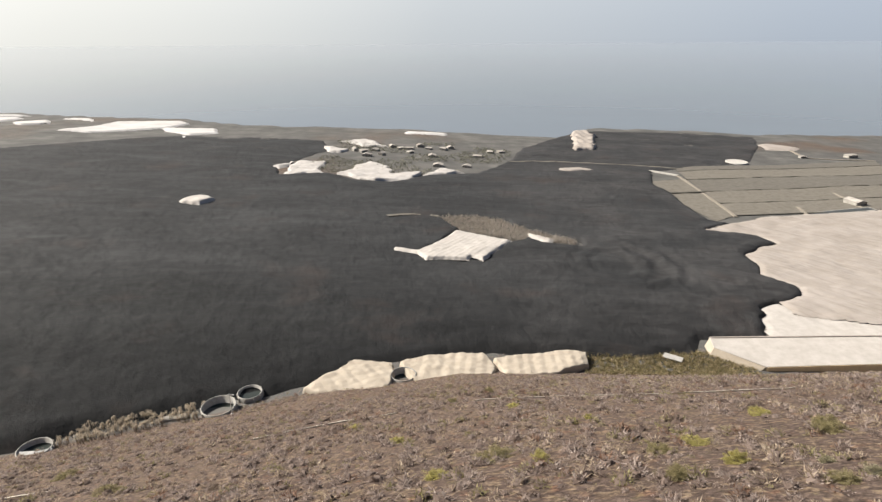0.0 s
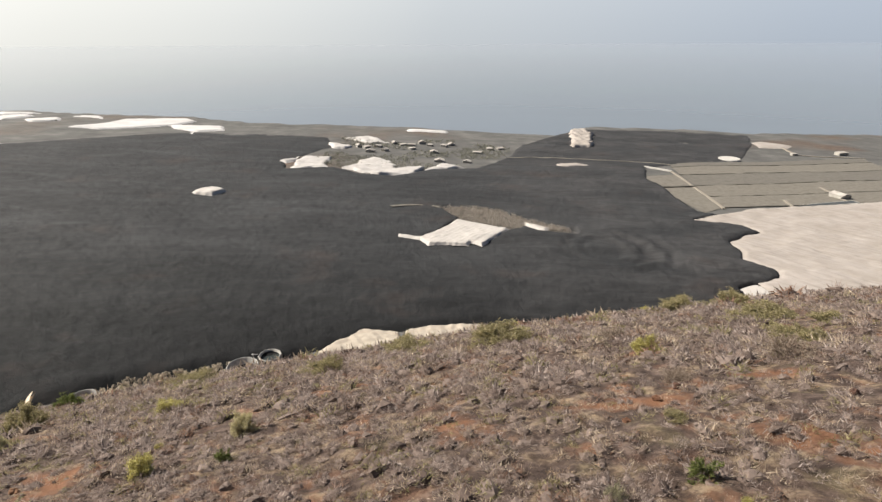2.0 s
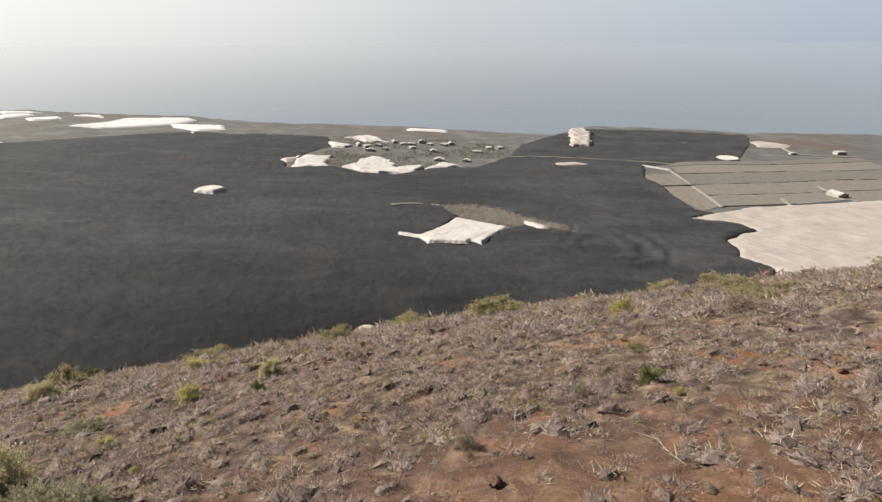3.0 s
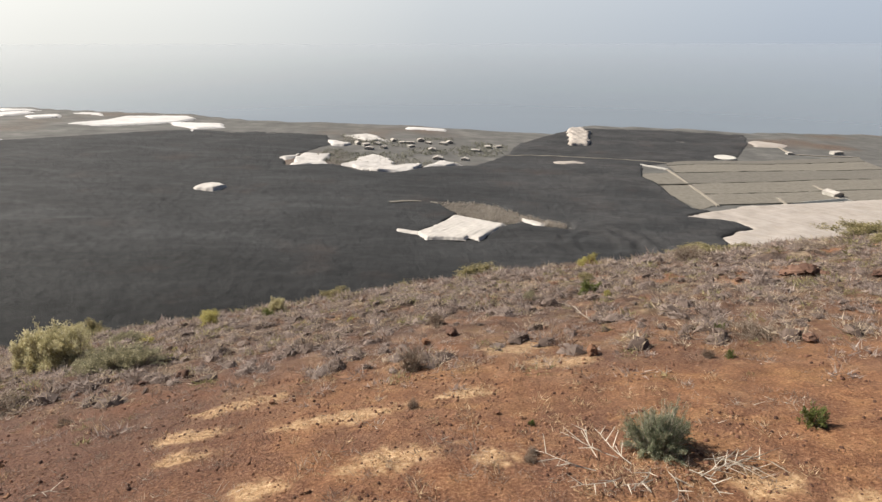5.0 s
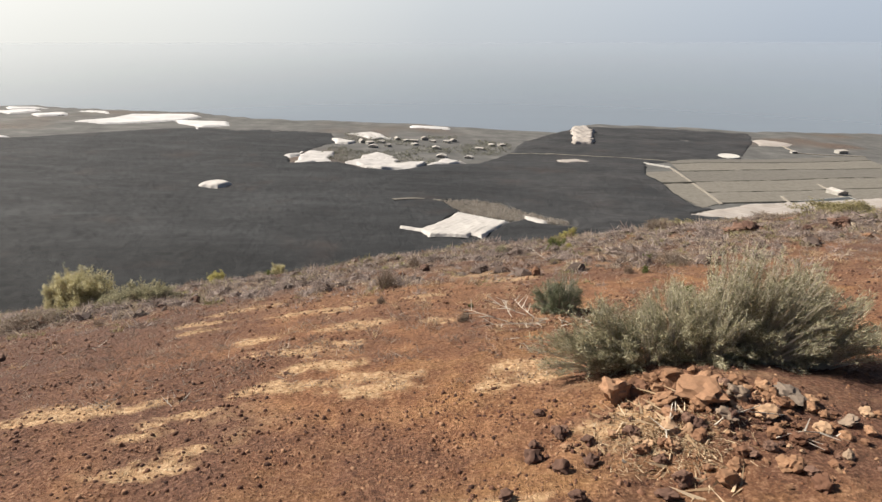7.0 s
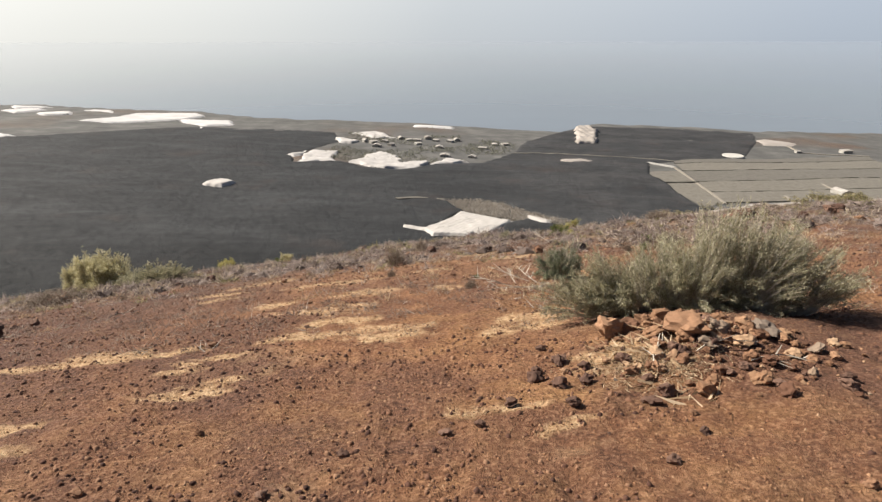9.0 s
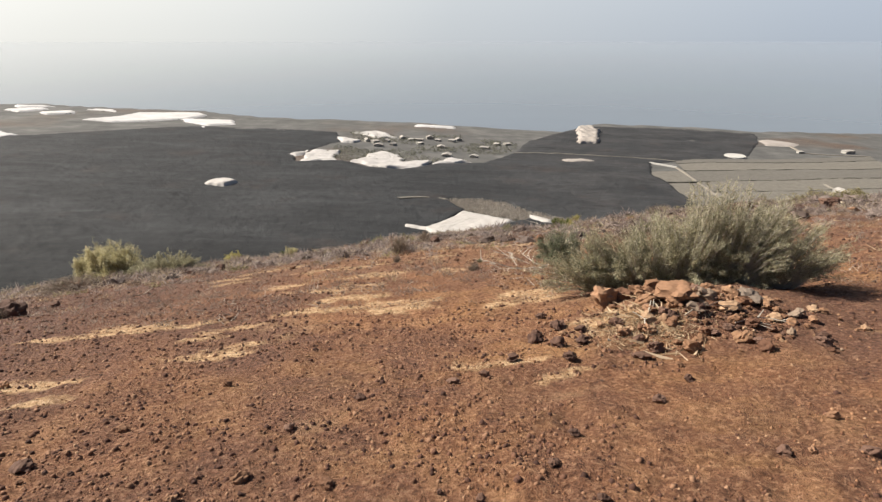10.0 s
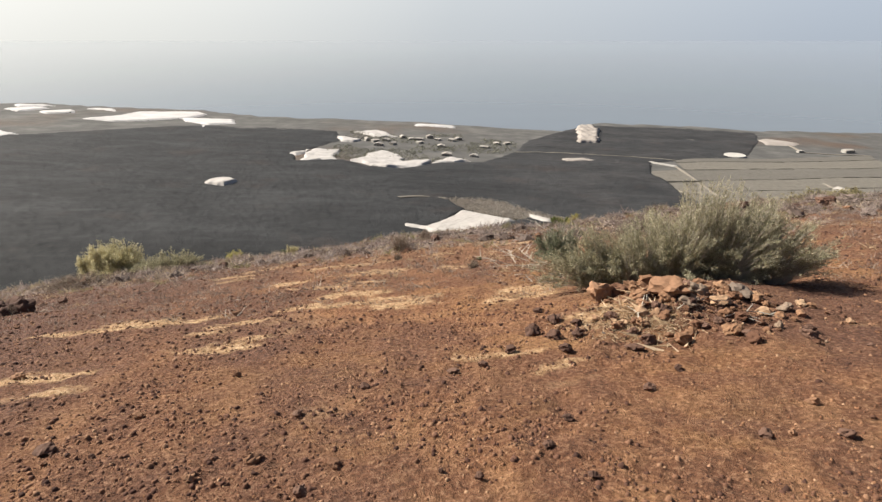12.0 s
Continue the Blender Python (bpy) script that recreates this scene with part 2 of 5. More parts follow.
def soil_material():
    m, t, b = shader("volcanic_soil", 0.95)
    p = place(t)
    big, mid, fine = grain(t, p, 0.35, 5), grain(t, p, 2.3, 6, 0.65), grain(t, p, 26, 6, 0.72)
    red = ramp(t, mid, [(0.32, (0.100, 0.042, 0.024)), (0.5, (0.255, 0.115, 0.054)), (0.66, (0.50, 0.27, 0.128))])
    grit = ramp(t, fine, [(0.34, (0.034, 0.015, 0.010)), (0.5, (0.25, 0.114, 0.056)), (0.66, (0.60, 0.36, 0.20))])
    near = blend(t, 0.55, red, grit)
    dusk = ramp(t, grain(t, p, 0.28, 5, 0.6), [(0.40, 0.8), (0.62, 0.0)])
    side = span(t, axis(t, p, 0), -0.5, -6.0)
    purple = ramp(t, fine, [(0.32, (0.038, 0.021, 0.017)), (0.52, (0.140, 0.071, 0.050)), (0.72, (0.31, 0.185, 0.130))])
    near = blend(t, blend(t, 0.9, dusk, side, "LIGHTEN"), near, purple)
    # ochre dust, blown into broad soft drifts
    ochre = ramp(t, fine, [(0.32, (0.16, 0.075, 0.032)), (0.52, (0.36, 0.195, 0.085)), (0.70, (0.58, 0.36, 0.185))])
    drift = ramp(t, grain(t, stretch(t, p, (0.5, 1.0, 1.0), (0, 0, 0.3)), 0.9, 5, 0.65, 0.3), [(0.52, 0.0), (0.68, 0.75)])
    near = blend(t, blend(t, 1.0, drift, span(t, axis(t, p, 0), -3.5, 0.5), "MULTIPLY"), near, ochre)
    straw = ramp(t, grain(t, p, 14, 6, 0.75), [(0.32, (0.20, 0.110, 0.056)), (0.5, (0.50, 0.318, 0.172)), (0.68, (0.76, 0.56, 0.36))])
    grown = t.nodes.new("ShaderNodeAttribute")
    grown.attribute_name = "straw"
    wisp = ramp(t, grain(t, stretch(t, p, (0.62, 1.0, 1.0), (0, 0, 0.35)), 1.1, 6, 0.65, 0.4), [(0.60, 0.0), (0.76, 0.5)])
    patch = blend(t, 1.0, wisp, grown.outputs["Fac"], "LIGHTEN")
    near = blend(t, patch, near, straw)
    # brown, scrubby slope farther down
    shade = blend(t, 0.55, grain(t, p, 7, 6, 0.75), grain(t, p, 1.7, 3, 0.55, 0.6))
    mauve = ramp(t, shade, [(0.38, (0.036, 0.024, 0.020)), (0.5, (0.088, 0.062, 0.051)), (0.62, (0.18, 0.133, 0.110))])
    tan = ramp(t, shade, [(0.38, (0.044, 0.028, 0.021)), (0.5, (0.112, 0.078, 0.056)), (0.60, (0.27, 0.205, 0.14))])
    olive = ramp(t, shade, [(0.40, (0.045, 0.038, 0.018)), (0.5, (0.125, 0.108, 0.050)), (0.60, (0.25, 0.215, 0.11))])
    russet = ramp(t, shade, [(0.40, (0.055, 0.028, 0.018)), (0.5, (0.150, 0.078, 0.050)), (0.60, (0.27, 0.16, 0.10))])
    slope = blend(t, ramp(t, grain(t, p, 0.85, 4, 0.6), [(0.49, 0.0), (0.60, 1.0)]), mauve, tan)
    slope = blend(t, ramp(t, grain(t, stretch(t, p, (1, 1, 1), (0, 0, 1.1)), 0.55, 5, 0.6), [(0.56, 0.0), (0.66, 0.6)]), slope, russet)
    slope = blend(t, ramp(t, grain(t, stretch(t, p, (1, 1, 1), (0.5, 0, 2.1)), 0.6, 5, 0.6), [(0.58, 0.0), (0.70, 0.4)]), slope, olive)
    ahead = axis(t, p, 1)
    rust = blend(t, 1.0, ramp(t, big, [(0.55, 0.0), (0.66, 0.75)]), span(t, ahead, 48, 34), "MULTIPLY")
    slope = blend(t, rust, slope, (0.25, 0.118, 0.062))
    hillside = blend(t, span(t, ahead, 8, 21), near, slope)
    # flat land by the coast
    flat = ramp(t, grain(t, p, 0.03, 6, 0.65), [(0.3, (0.070, 0.069, 0.066)), (0.5, (0.104, 0.101, 0.096)), (0.7, (0.155, 0.149, 0.139))])
    over = t.nodes.new("ShaderNodeVectorMath")
    over.operation = "DOT_PRODUCT"
    over.inputs[1].default_value = (0.0362, 0.0673, 1.0)
    t.links.new(p, over.inputs[0])
    hue = blend(t, span(t, over.outputs["Value"], -115.6, -114.0), flat, hillside)
    t.links.new(hue, b.inputs["Base Color"])
    clod = grain(t, p, 75, 4, 0.65)
    relief(t, b, blend(t, 0.35, blend(t, 0.25, fine, mid), clod), 1.0, 0.075)
    return m


def lava_material():
    m, t, b = shader("aa_lava", 0.85)
    b.inputs["Specular IOR Level"].default_value = 0.15
    p = place(t)
    broad = grain(t, stretch(t, p, (0.010, 0.026, 0.026), (0, 0, 0.3)), 1.0, 7, 0.62, 0.6)
    flow = grain(t, stretch(t, p, (0.030, 0.075, 0.06), (0, 0, 0.3)), 1.0, 6, 0.7, 1.6)
    rubble = grain(t, p, 0.30, 6, 0.75)
    hue = ramp(t, broad, [(0.3, (0.017, 0.0172, 0.0178)), (0.5, (0.033, 0.0332, 0.0342)), (0.72, (0.062, 0.0615, 0.062))])
    hue = blend(t, 0.2, hue, ramp(t, flow, [(0.34, (0.010, 0.010, 0.0105)), (0.52, (0.035, 0.035, 0.0355)), (0.72, (0.096, 0.094, 0.092))]))
    hue = blend(t, 0.25, hue, ramp(t, rubble, [(0.3, (0.010, 0.010, 0.0102)), (0.7, (0.062, 0.0605, 0.060))]))
    # distance haze put into the colour: blackest nearby, lighter farther off
    haze_fade = blend(t, 0.25, span(t, axis(t, p, 1), 190, 430), grain(t, p, 0.01, 4))
    hue = blend(t, ramp(t, haze_fade, [(0.1, 0.82), (0.8, 0.0)]), hue, (0.0053, 0.0055, 0.0059))
    # ash and rusty clinker towards the right, its colour also lightened for haze
    ash_haze = blend(t, 1.0, span(t, axis(t, p, 0), -40, 200), ramp(t, grain(t, p, 0.016, 5, 0.6, 0.4), [(0.34, 0.0), (0.62, 0.62)]), "MULTIPLY")
    hue = blend(t, ash_haze, hue, ramp(t, flow, [(0.35, (0.040, 0.037, 0.036)), (0.65, (0.092, 0.086, 0.084))]))
    rust = ramp(t, grain(t, p, 0.018, 5, 0.6), [(0.56, 0.0), (0.72, 0.34)])
    hue = blend(t, rust, hue, (0.068, 0.047, 0.039))
    hue = blend(t, 1.0, hue, (0.97, 1.0, 1.03), "MULTIPLY")
    t.links.new(hue, b.inputs["Base Color"])
    relief(t, b, blend(t, 0.7, flow, rubble), 0.9, 1.2)
    return m


def sea_material():
    m, t, b = shader("hazy_sea", 0.10)
    b.inputs["Specular IOR Level"].default_value = 0.5
    b.inputs["IOR"].default_value = 1.33
    p = place(t)
    t.links.new(ramp(t, grain(t, stretch(t, p, (0.002, 0.006, 1)), 1.0, 4), [(0.35, (0.207, 0.229, 0.259)), (0.65, (0.213, 0.237, 0.267))]), b.inputs["Base Color"])
    return m


def cloth_material(name, light, dark, size=0.25, veil=0.0, seams=0.0):
    m, t, b = shader(name, 0.85)
    p = place(t)
    hue = blend(t, ramp(t, grain(t, p, size, 6, 0.65), [(0.35, 0.0), (0.72, 1.0)]), light, dark)
    if seams:
        # darker streaks along the stretched wires, drawn as wrinkles and tan stains
        fold = grain(t, stretch(t, stretch(t, p, (1, 1, 1), (0, 0, 0.98)), (0.035, 0.32, 0.1)), 1.0, 5, 0.65, 0.3)
        hue = blend(t, ramp(t, fold, [(0.5, 0.0), (0.66, seams)]), hue, tuple(0.66 * c for c in dark))
    t.links.new(hue, b.inputs["Base Color"])
    relief(t, b, grain(t, p, size * 4, 5), 0.4, 0.3)
    if veil:
        thin, both = t.nodes.new("ShaderNodeBsdfTranslucent"), t.nodes.new("ShaderNodeMixShader")
        both.inputs[0].default_value = veil
        t.links.new(hue, thin.inputs["Color"])
        t.links.new(b.outputs[0], both.inputs[1])
        t.links.new(thin.outputs[0], both.inputs[2])
        t.links.new(both.outputs[0], t.nodes["Material Output"].inputs["Surface"])
    return m


def plain_material(name, a, b_, size=1.0, roughness=0.85, bump=0.3, depth=0.02):
    m, t, b = shader(name, roughness)
    p = place(t)
    n = grain(t, p, size, 6, 0.65)
    t.links.new(ramp(t, n, [(0.3, a), (0.7, b_)]), b.inputs["Base Color"])
    if bump:
        relief(t, b, n, bump, depth)
    return m


SOIL, LAVA, SEAWATER = soil_material(), lava_material(), sea_material()
NET_WHITE = cloth_material("white_netting", (0.50, 0.47, 0.44), (0.40, 0.37, 0.34))
NET_CREAM = cloth_material("cream_netting", (0.45, 0.395, 0.325), (0.36, 0.31, 0.25))
CONCRETE = plain_material("weathered_concrete", (0.30, 0.29, 0.27), (0.46, 0.44, 0.41), 0.8)

# ---- ground: one sheet from underfoot to the shore ----
front = np.arange(-48, 48.01, 0.27)
back = np.arange(53, 306, 5.5)
bearing = np.radians(np.concatenate([front, back]))
reach = np.concatenate([[0.02, 0.4], np.exp(np.arange(math.log(0.8), math.log(12), 0.0085)), np.exp(np.arange(math.log(12), math.log(75), 0.0085)), np.exp(np.arange(math.log(75), math.log(1500), 0.024))])
R, A = np.meshgrid(reach, bearing, indexing="ij")
gx, gy = R * np.sin(A), R * np.cos(A)
gz = soil(gx, gy)
cols = len(bearing)
faces = grid_faces(len(reach), cols)
seam = np.arange(len(reach) - 1) * cols
faces = np.concatenate([faces, np.stack([seam + cols - 1, seam, seam + cols, seam + 2 * cols - 1], 1)])
ground = new("ground", mesh_from("ground", np.stack([gx, gy, gz], -1).reshape(-1, 3), faces[:, ::-1], SOIL, True))
tag = ground.data.attributes.new("straw", "FLOAT", "POINT")
tag.data.foreach_set("value", np.where(R < 20, straw(gx, gy), 0.0).astype(np.float32).ravel())
tagged(ground, "red volcanic hillside falling to a dry coastal plain", "ground", kind="structure")

# ---- sea and haze ----
sx, sy = np.meshgrid(np.linspace(-13000, 13000, 61), np.linspace(700, 14000, 41))
sea = new("water", mesh_from("water", np.stack([sx, sy, np.full_like(sx, SEA)], -1).reshape(-1, 3), grid_faces(41, 61), SEAWATER, True))
tagged(sea, "pale grey-blue sea fading into haze", "sea", kind="structure")

# ---- lava flow over the plain ----
LAVA_EDGE = [(-900, 600), (-549, 762), (-487, 839), (-402, 913), (-282, 936), (-158, 903), (-139, 807), (-173, 674), (-157, 634), (-112, 650), (-77, 617), (-42, 614), (-7, 653), (52, 675), (96, 774), (137, 902), (174, 964), (258, 1100), (318, 1140), (483, 1140), (604, 1112), (531, 959), (448, 829), (403, 786), (308, 742), (266, 706), (236, 633), (237, 565), (231, 489)]
LAVA_FRONT = [(240, 485), (252, 486), (215, 457), (234, 453), (248, 445), (251, 420), (235, 412), (213, 393), (211, 371), (201, 359), (213, 345), (216, 334), (207, 323), (182, 309), (176, 303), (178, 299), (168, 292), (161, 276), (159, 266), (127, 267), (119, 256), (101, 254), (66, 253), (25, 254), (-20, 244), (-49, 225), (-59, 219), (-80, 214), (-118, 195), (-138, 176), (-220, 60), (-900, 60)]
ISLE = [(-6, 386), (-2, 375), (20, 377), (28, 378), (50, 413), (60, 420), (69, 428), (79, 416), (103, 411), (105, 418), (76, 440), (54, 470), (36, 476), (8, 476), (22, 446), (16, 431)]


def lava_depth(x, y):
    wx, wy = x + 4 * fbm(x, y, 20, 3, 31), y + 4 * fbm(x, y, 20, 3, 32)
    s = np.minimum(inside(LAVA_EDGE + LAVA_FRONT, wx, wy), -inside(ISLE, x + 2 * fbm(x, y, 9, 2, 33), y + 2 * fbm(x, y, 9, 2, 34)))
    return s + 6.5 * smooth(295, 255, y) * smooth(130, 85, x)


def lava_top(x, y):
    s = lava_depth(x, y)
    ring = np.hypot(x - 112, (y - 372) * 0.8)
    folds = np.sin(ring / 2.6 + 5 * fbm(x, y, 30, 3, 44)) * smooth(62, 25, ring) * smooth(4, 14, ring) * (0.4 + 0.6 * smooth(-20, 40, x - 112))
    bumps = 2.2 * fbm(x * 0.6, y, 60, 4, 41) + 1.2 * np.abs(fbm(x * 0.55, y + 0.2 * x, 18, 4, 42)) + 0.5 * fbm(x, y, 5, 3, 43) + 0.9 * folds
    return plain(x, y) - 1.2 + smooth(0, 3.6 + 9 * smooth(300, 250, y), s) * (3.5 - 1.7 * smooth(500, 760, y) + 0.9 * smooth(4, 40, s) + bumps * smooth(0, 9, s)), s


bearing = np.radians(np.arange(-64, 40.01, 0.135))
reach = np.exp(np.arange(math.log(120), math.log(1330), 0.0076))
R, A = np.meshgrid(reach, bearing, indexing="ij")
lx, ly = R * np.sin(A), R * np.cos(A)
lz, depth = lava_top(lx, ly)
faces = grid_faces(len(reach), len(bearing))
keep = (depth.ravel()[faces] > -1.5).all(1) & (lz.ravel()[faces] > land(lx, ly).ravel()[faces] - 6).any(1)
faces = faces[keep]
used = np.unique(faces)
index = np.zeros(lx.size, np.int64)
index[used] = np.arange(len(used))
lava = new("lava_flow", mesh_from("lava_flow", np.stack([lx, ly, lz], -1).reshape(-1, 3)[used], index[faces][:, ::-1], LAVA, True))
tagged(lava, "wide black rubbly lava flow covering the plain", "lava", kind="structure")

# ---- netting, fields and buildings on the plain ----
NET_PALE = cloth_material("sunlit_white_netting", (0.39, 0.35, 0.32), (0.30, 0.264, 0.23), 0.06, seams=0.4)
NET_SHORE = cloth_material("weathered_white_netting", (0.60, 0.58, 0.57), (0.44, 0.425, 0.415), 0.04)
NET_BRIGHT = cloth_material("bright_white_netting", (0.52, 0.495, 0.475), (0.36, 0.335, 0.315), 0.12)
NET_THIN = cloth_material("thin_cream_netting", (0.80, 0.70, 0.56), (0.66, 0.56, 0.43), 0.4, 0.65)
WALL_WHITE = plain_material("white_plaster", (0.42, 0.40, 0.37), (0.56, 0.54, 0.50), 0.5)
ROOF_TILE = plain_material("pale_roof", (0.24, 0.21, 0.19), (0.50, 0.47, 0.43), 0.12)
HOUSE_WALL = plain_material("ash_stained_plaster", (0.24, 0.225, 0.20), (0.48, 0.46, 0.42), 0.12)
YELLOW_NET = cloth_material("yellowed_netting", (0.80, 0.64, 0.42), (0.68, 0.52, 0.32), 0.3)
FIELD = plain_material("fallow_field", (0.130, 0.118, 0.098), (0.205, 0.188, 0.160), 0.22, bump=0.6, depth=0.5)
FIELD_DARK = plain_material("stubble_field", (0.112, 0.103, 0.088), (0.17, 0.157, 0.136), 0.25, bump=0.6, depth=0.5)
LANE = plain_material("dusty_lane", (0.22, 0.195, 0.16), (0.32, 0.285, 0.24), 0.4)
HEDGE = plain_material("windbreak_hedge", (0.085, 0.078, 0.066), (0.14, 0.13, 0.11), 0.5, bump=0.6, depth=0.4)
ROOF_WHITE = plain_material("white_panel", (0.62, 0.62, 0.60), (0.78, 0.78, 0.76), 0.5)
PALE_PIPE = plain_material("bleached_pipe", (0.46, 0.41, 0.35), (0.66, 0.61, 0.54), 1.0)
WATER = plain_material("tank_water", (0.030, 0.036, 0.034), (0.045, 0.052, 0.048), 0.4, 0.12, 0.1, 0.02)
POOL = plain_material("reservoir_water", (0.06, 0.065, 0.065), (0.08, 0.085, 0.085), 0.1, 0.5, 0.1, 0.02)
METAL = plain_material("galvanised_pipe", (0.50, 0.50, 0.49), (0.66, 0.66, 0.64), 2.0, 0.45)
DRY_LEAF = plain_material("withered_leaves", (0.36, 0.295, 0.215), (0.66, 0.57, 0.44), 1.4)
STEM = plain_material("withered_stems", (0.12, 0.085, 0.055), (0.24, 0.18, 0.12), 1.5)


def lava_base(x, y):
    return lava_top(x, y)[0] - 0.4


def sheet(poly, height, cell, edge=2.5, tents=0.0, gap=5.0, turn=0.0, ripple=0.25, base=plain, seed=0, ragged=0.0, clear=False, hang=1.0, rows=0.0):
    """A net stretched over posts inside an outline, falling to the ground at its rim."""
    xs, ys = [p[0] for p in poly], [p[1] for p in poly]
    x, y = np.meshgrid(np.arange(min(xs) - 2 * cell, max(xs) + 2 * cell, cell), np.arange(min(ys) - 2 * cell, max(ys) + 2 * cell, cell))
    s = inside(poly, x + ragged * fbm(x, y, 5 + 2 * ragged, 3, seed + 1), y + ragged * fbm(x, y, 5 + 2 * ragged, 3, seed + 2))
    if clear:
        s = np.minimum(s, 2.2 - lava_depth(x, y))
    c, d = math.cos(turn), math.sin(turn)
    u, v = (x * c + y * d) / gap, (y * c - x * d) / gap
    peak = np.maximum(0, 1 - 1.3 * np.sqrt((u - np.round(u)) ** 2 + (v - np.round(v)) ** 2 * 0.6)) ** 1.5
    top = height + tents * (peak - 0.5) + ripple * fbm(x, y, 14, 4, seed + 7)
    top = top + rows * (np.abs((u % 1.0) - 0.5) * 2) ** 3
    z = base(x, y) + np.where(s > 0, (1 - hang + hang * smooth(-0.4 * edge, edge, s)) * top, -0.3 if hang == 1.0 else (1 - hang) * top)
    faces = grid_faces(*x.shape)
    faces = faces[(s.ravel()[faces] > -cell * 1.2).all(1)]
    used = np.unique(faces)
    index = np.zeros(x.size, np.int64)
    index[used] = np.arange(len(used))
    return np.stack([x, y, z], -1).reshape(-1, 3)[used], index[faces]


def net(name, label, poly, height, cell, material, group="net shelters on the plain", category="net greenhouse", **k):
    v, f = sheet(poly, height, cell, **k)
    mid = v.mean(0)
    mid[2] = v[:, 2].min()
    ob = new(name, mesh_from(name, v - mid, f, material, True))
    ob.location = mid
    return tagged(ob, label, category, group)


def prism(poly, z0, z1, bevel=0.0):
    bm = bmesh.new()
    low = [bm.verts.new((x, y, z0)) for x, y in poly]
    top = [bm.verts.new((x, y, z1)) for x, y in poly]
    n = len(poly)
    for i in range(n):
        bm.faces.new((low[i], low[(i + 1) % n], top[(i + 1) % n], top[i]))
    bm.faces.new(top)
    bm.faces.new(low[::-1])
    bmesh.ops.recalc_face_normals(bm, faces=bm.faces)
    if bevel:
        bmesh.ops.bevel(bm, geom=bm.edges[:], offset=bevel, segments=1, affect="EDGES")
    return bm


def box(sx, sy, sz, x=0, y=0, z=0, bevel=0.0):
    return prism([(x - sx / 2, y - sy / 2), (x + sx / 2, y - sy / 2), (x + sx / 2, y + sy / 2), (x - sx / 2, y + sy / 2)], z, z + sz, bevel)


def plain_at(x, y):
    return float(plain(np.array([x], float), np.array([y], float))[0])


def lava_at(x, y):
    return float(lava_top(np.array([x], float), np.array([y], float))[0][0])


# far plots of banana netting near the shore
SHORE_NETS = [
    [(-826, 1140), (-771, 1150), (-744, 1140), (-793, 1110)],
    [(-780, 1057), (-759, 1105), (-722, 1084), (-735, 1020)],
    [(-698, 1024), (-663, 1061), (-634, 1018), (-665, 987)],
    [(-579, 944), (-554, 989), (-548, 1064), (-446, 1098), (-425, 1068), (-441, 1012), (-525, 935)],
    [(-664, 1100), (-608, 1095), (-590, 1068)],
    [(-444, 1009), (-359, 1012), (-340, 965), (-371, 930), (-424, 971)],
    [(-625, 805), (-554, 758), (-561, 718), (-640, 740)],
    [(-44, 1030), (26, 1020), (23, 995), (-43, 1006)],
    [(-377, 912), (-361, 909), (-363, 887)],
]
for k, poly in enumerate(SHORE_NETS):
    net("net_greenhouse", "white net shelter over banana plots near the shore", poly, 2.4, 3.0, NET_SHORE, edge=4, seed=k, ragged=4)

# half-buried nets round the village
VILLAGE_NETS = [
    [(-136, 895), (-105, 918), (-57, 849), (-97, 850)],
    [(-146, 835), (-118, 824), (-116, 800), (-137, 795)],
    [(-176, 670), (-172, 716), (-163, 706), (-165, 661)],
    [(-161, 634), (-156, 720), (-123, 714), (-115, 646), (-137, 643), (-151, 622)],
    [(-100, 645), (-80, 723), (-45, 690), (-41, 656), (-8, 668), (-28, 620), (-60, 610)],
    [(-9, 658), (10, 694), (38, 665), (19, 655)],
]
for k, poly in enumerate(VILLAGE_NETS):
    net("net_greenhouse", "white net shelter half buried at the lava's rim", poly, 2.6, 1.3, NET_BRIGHT, edge=4, tents=0.25, gap=8, ripple=1.7, seed=20 + k, ragged=12)

# scraps of netting left standing in the lava
net("torn_net", "torn white net standing alone in black lava", [(-213, 506), (-202, 527), (-186, 514), (-192, 494)], 3.2, 1.0, NET_WHITE, base=lava_base, ripple=1.6, seed=41, ragged=2.5, group="nets amid lava")
net("torn_net", "low torn white net amid black lava", [(150, 712), (178, 722), (192, 708), (155, 695)], 1.6, 1.5, NET_PALE, base=lava_base, ripple=1.0, seed=42, ragged=3, group="nets amid lava")
net("torn_net", "long ragged white net strip beside the lava's far lobe", [(262, 1125), (290, 1120), (283, 1040), (262, 960), (240, 880), (208, 876), (232, 980)], 5.0, 2.5, NET_PALE, base=lava_base, ripple=2.5, tents=2, gap=14, seed=43, ragged=7, group="nets amid lava")
net("net_greenhouse", "white net shelter at the lava's far edge", [(545, 985), (560, 1003), (592, 949), (565, 922), (520, 925)], 1.6, 3.0, NET_PALE, edge=7, seed=45, ragged=6)

# isle left bare by the lava: a slumped net, its tail and a white lane cover
isle_net = net("slumped_net", "slumped cream net shelter with sagging rows", [(-11, 386), (-5, 370), (8, 372), (21, 371), (25, 377), (31, 371), (43, 392), (55, 415), (37, 425), (16, 436), (2, 404)], 3.9, 0.7, NET_WHITE, edge=2, tents=0.0, gap=3.6, turn=-0.55, ripple=1.1, seed=51, ragged=1.6, hang=0.45, rows=0.22, group="nets amid lava")
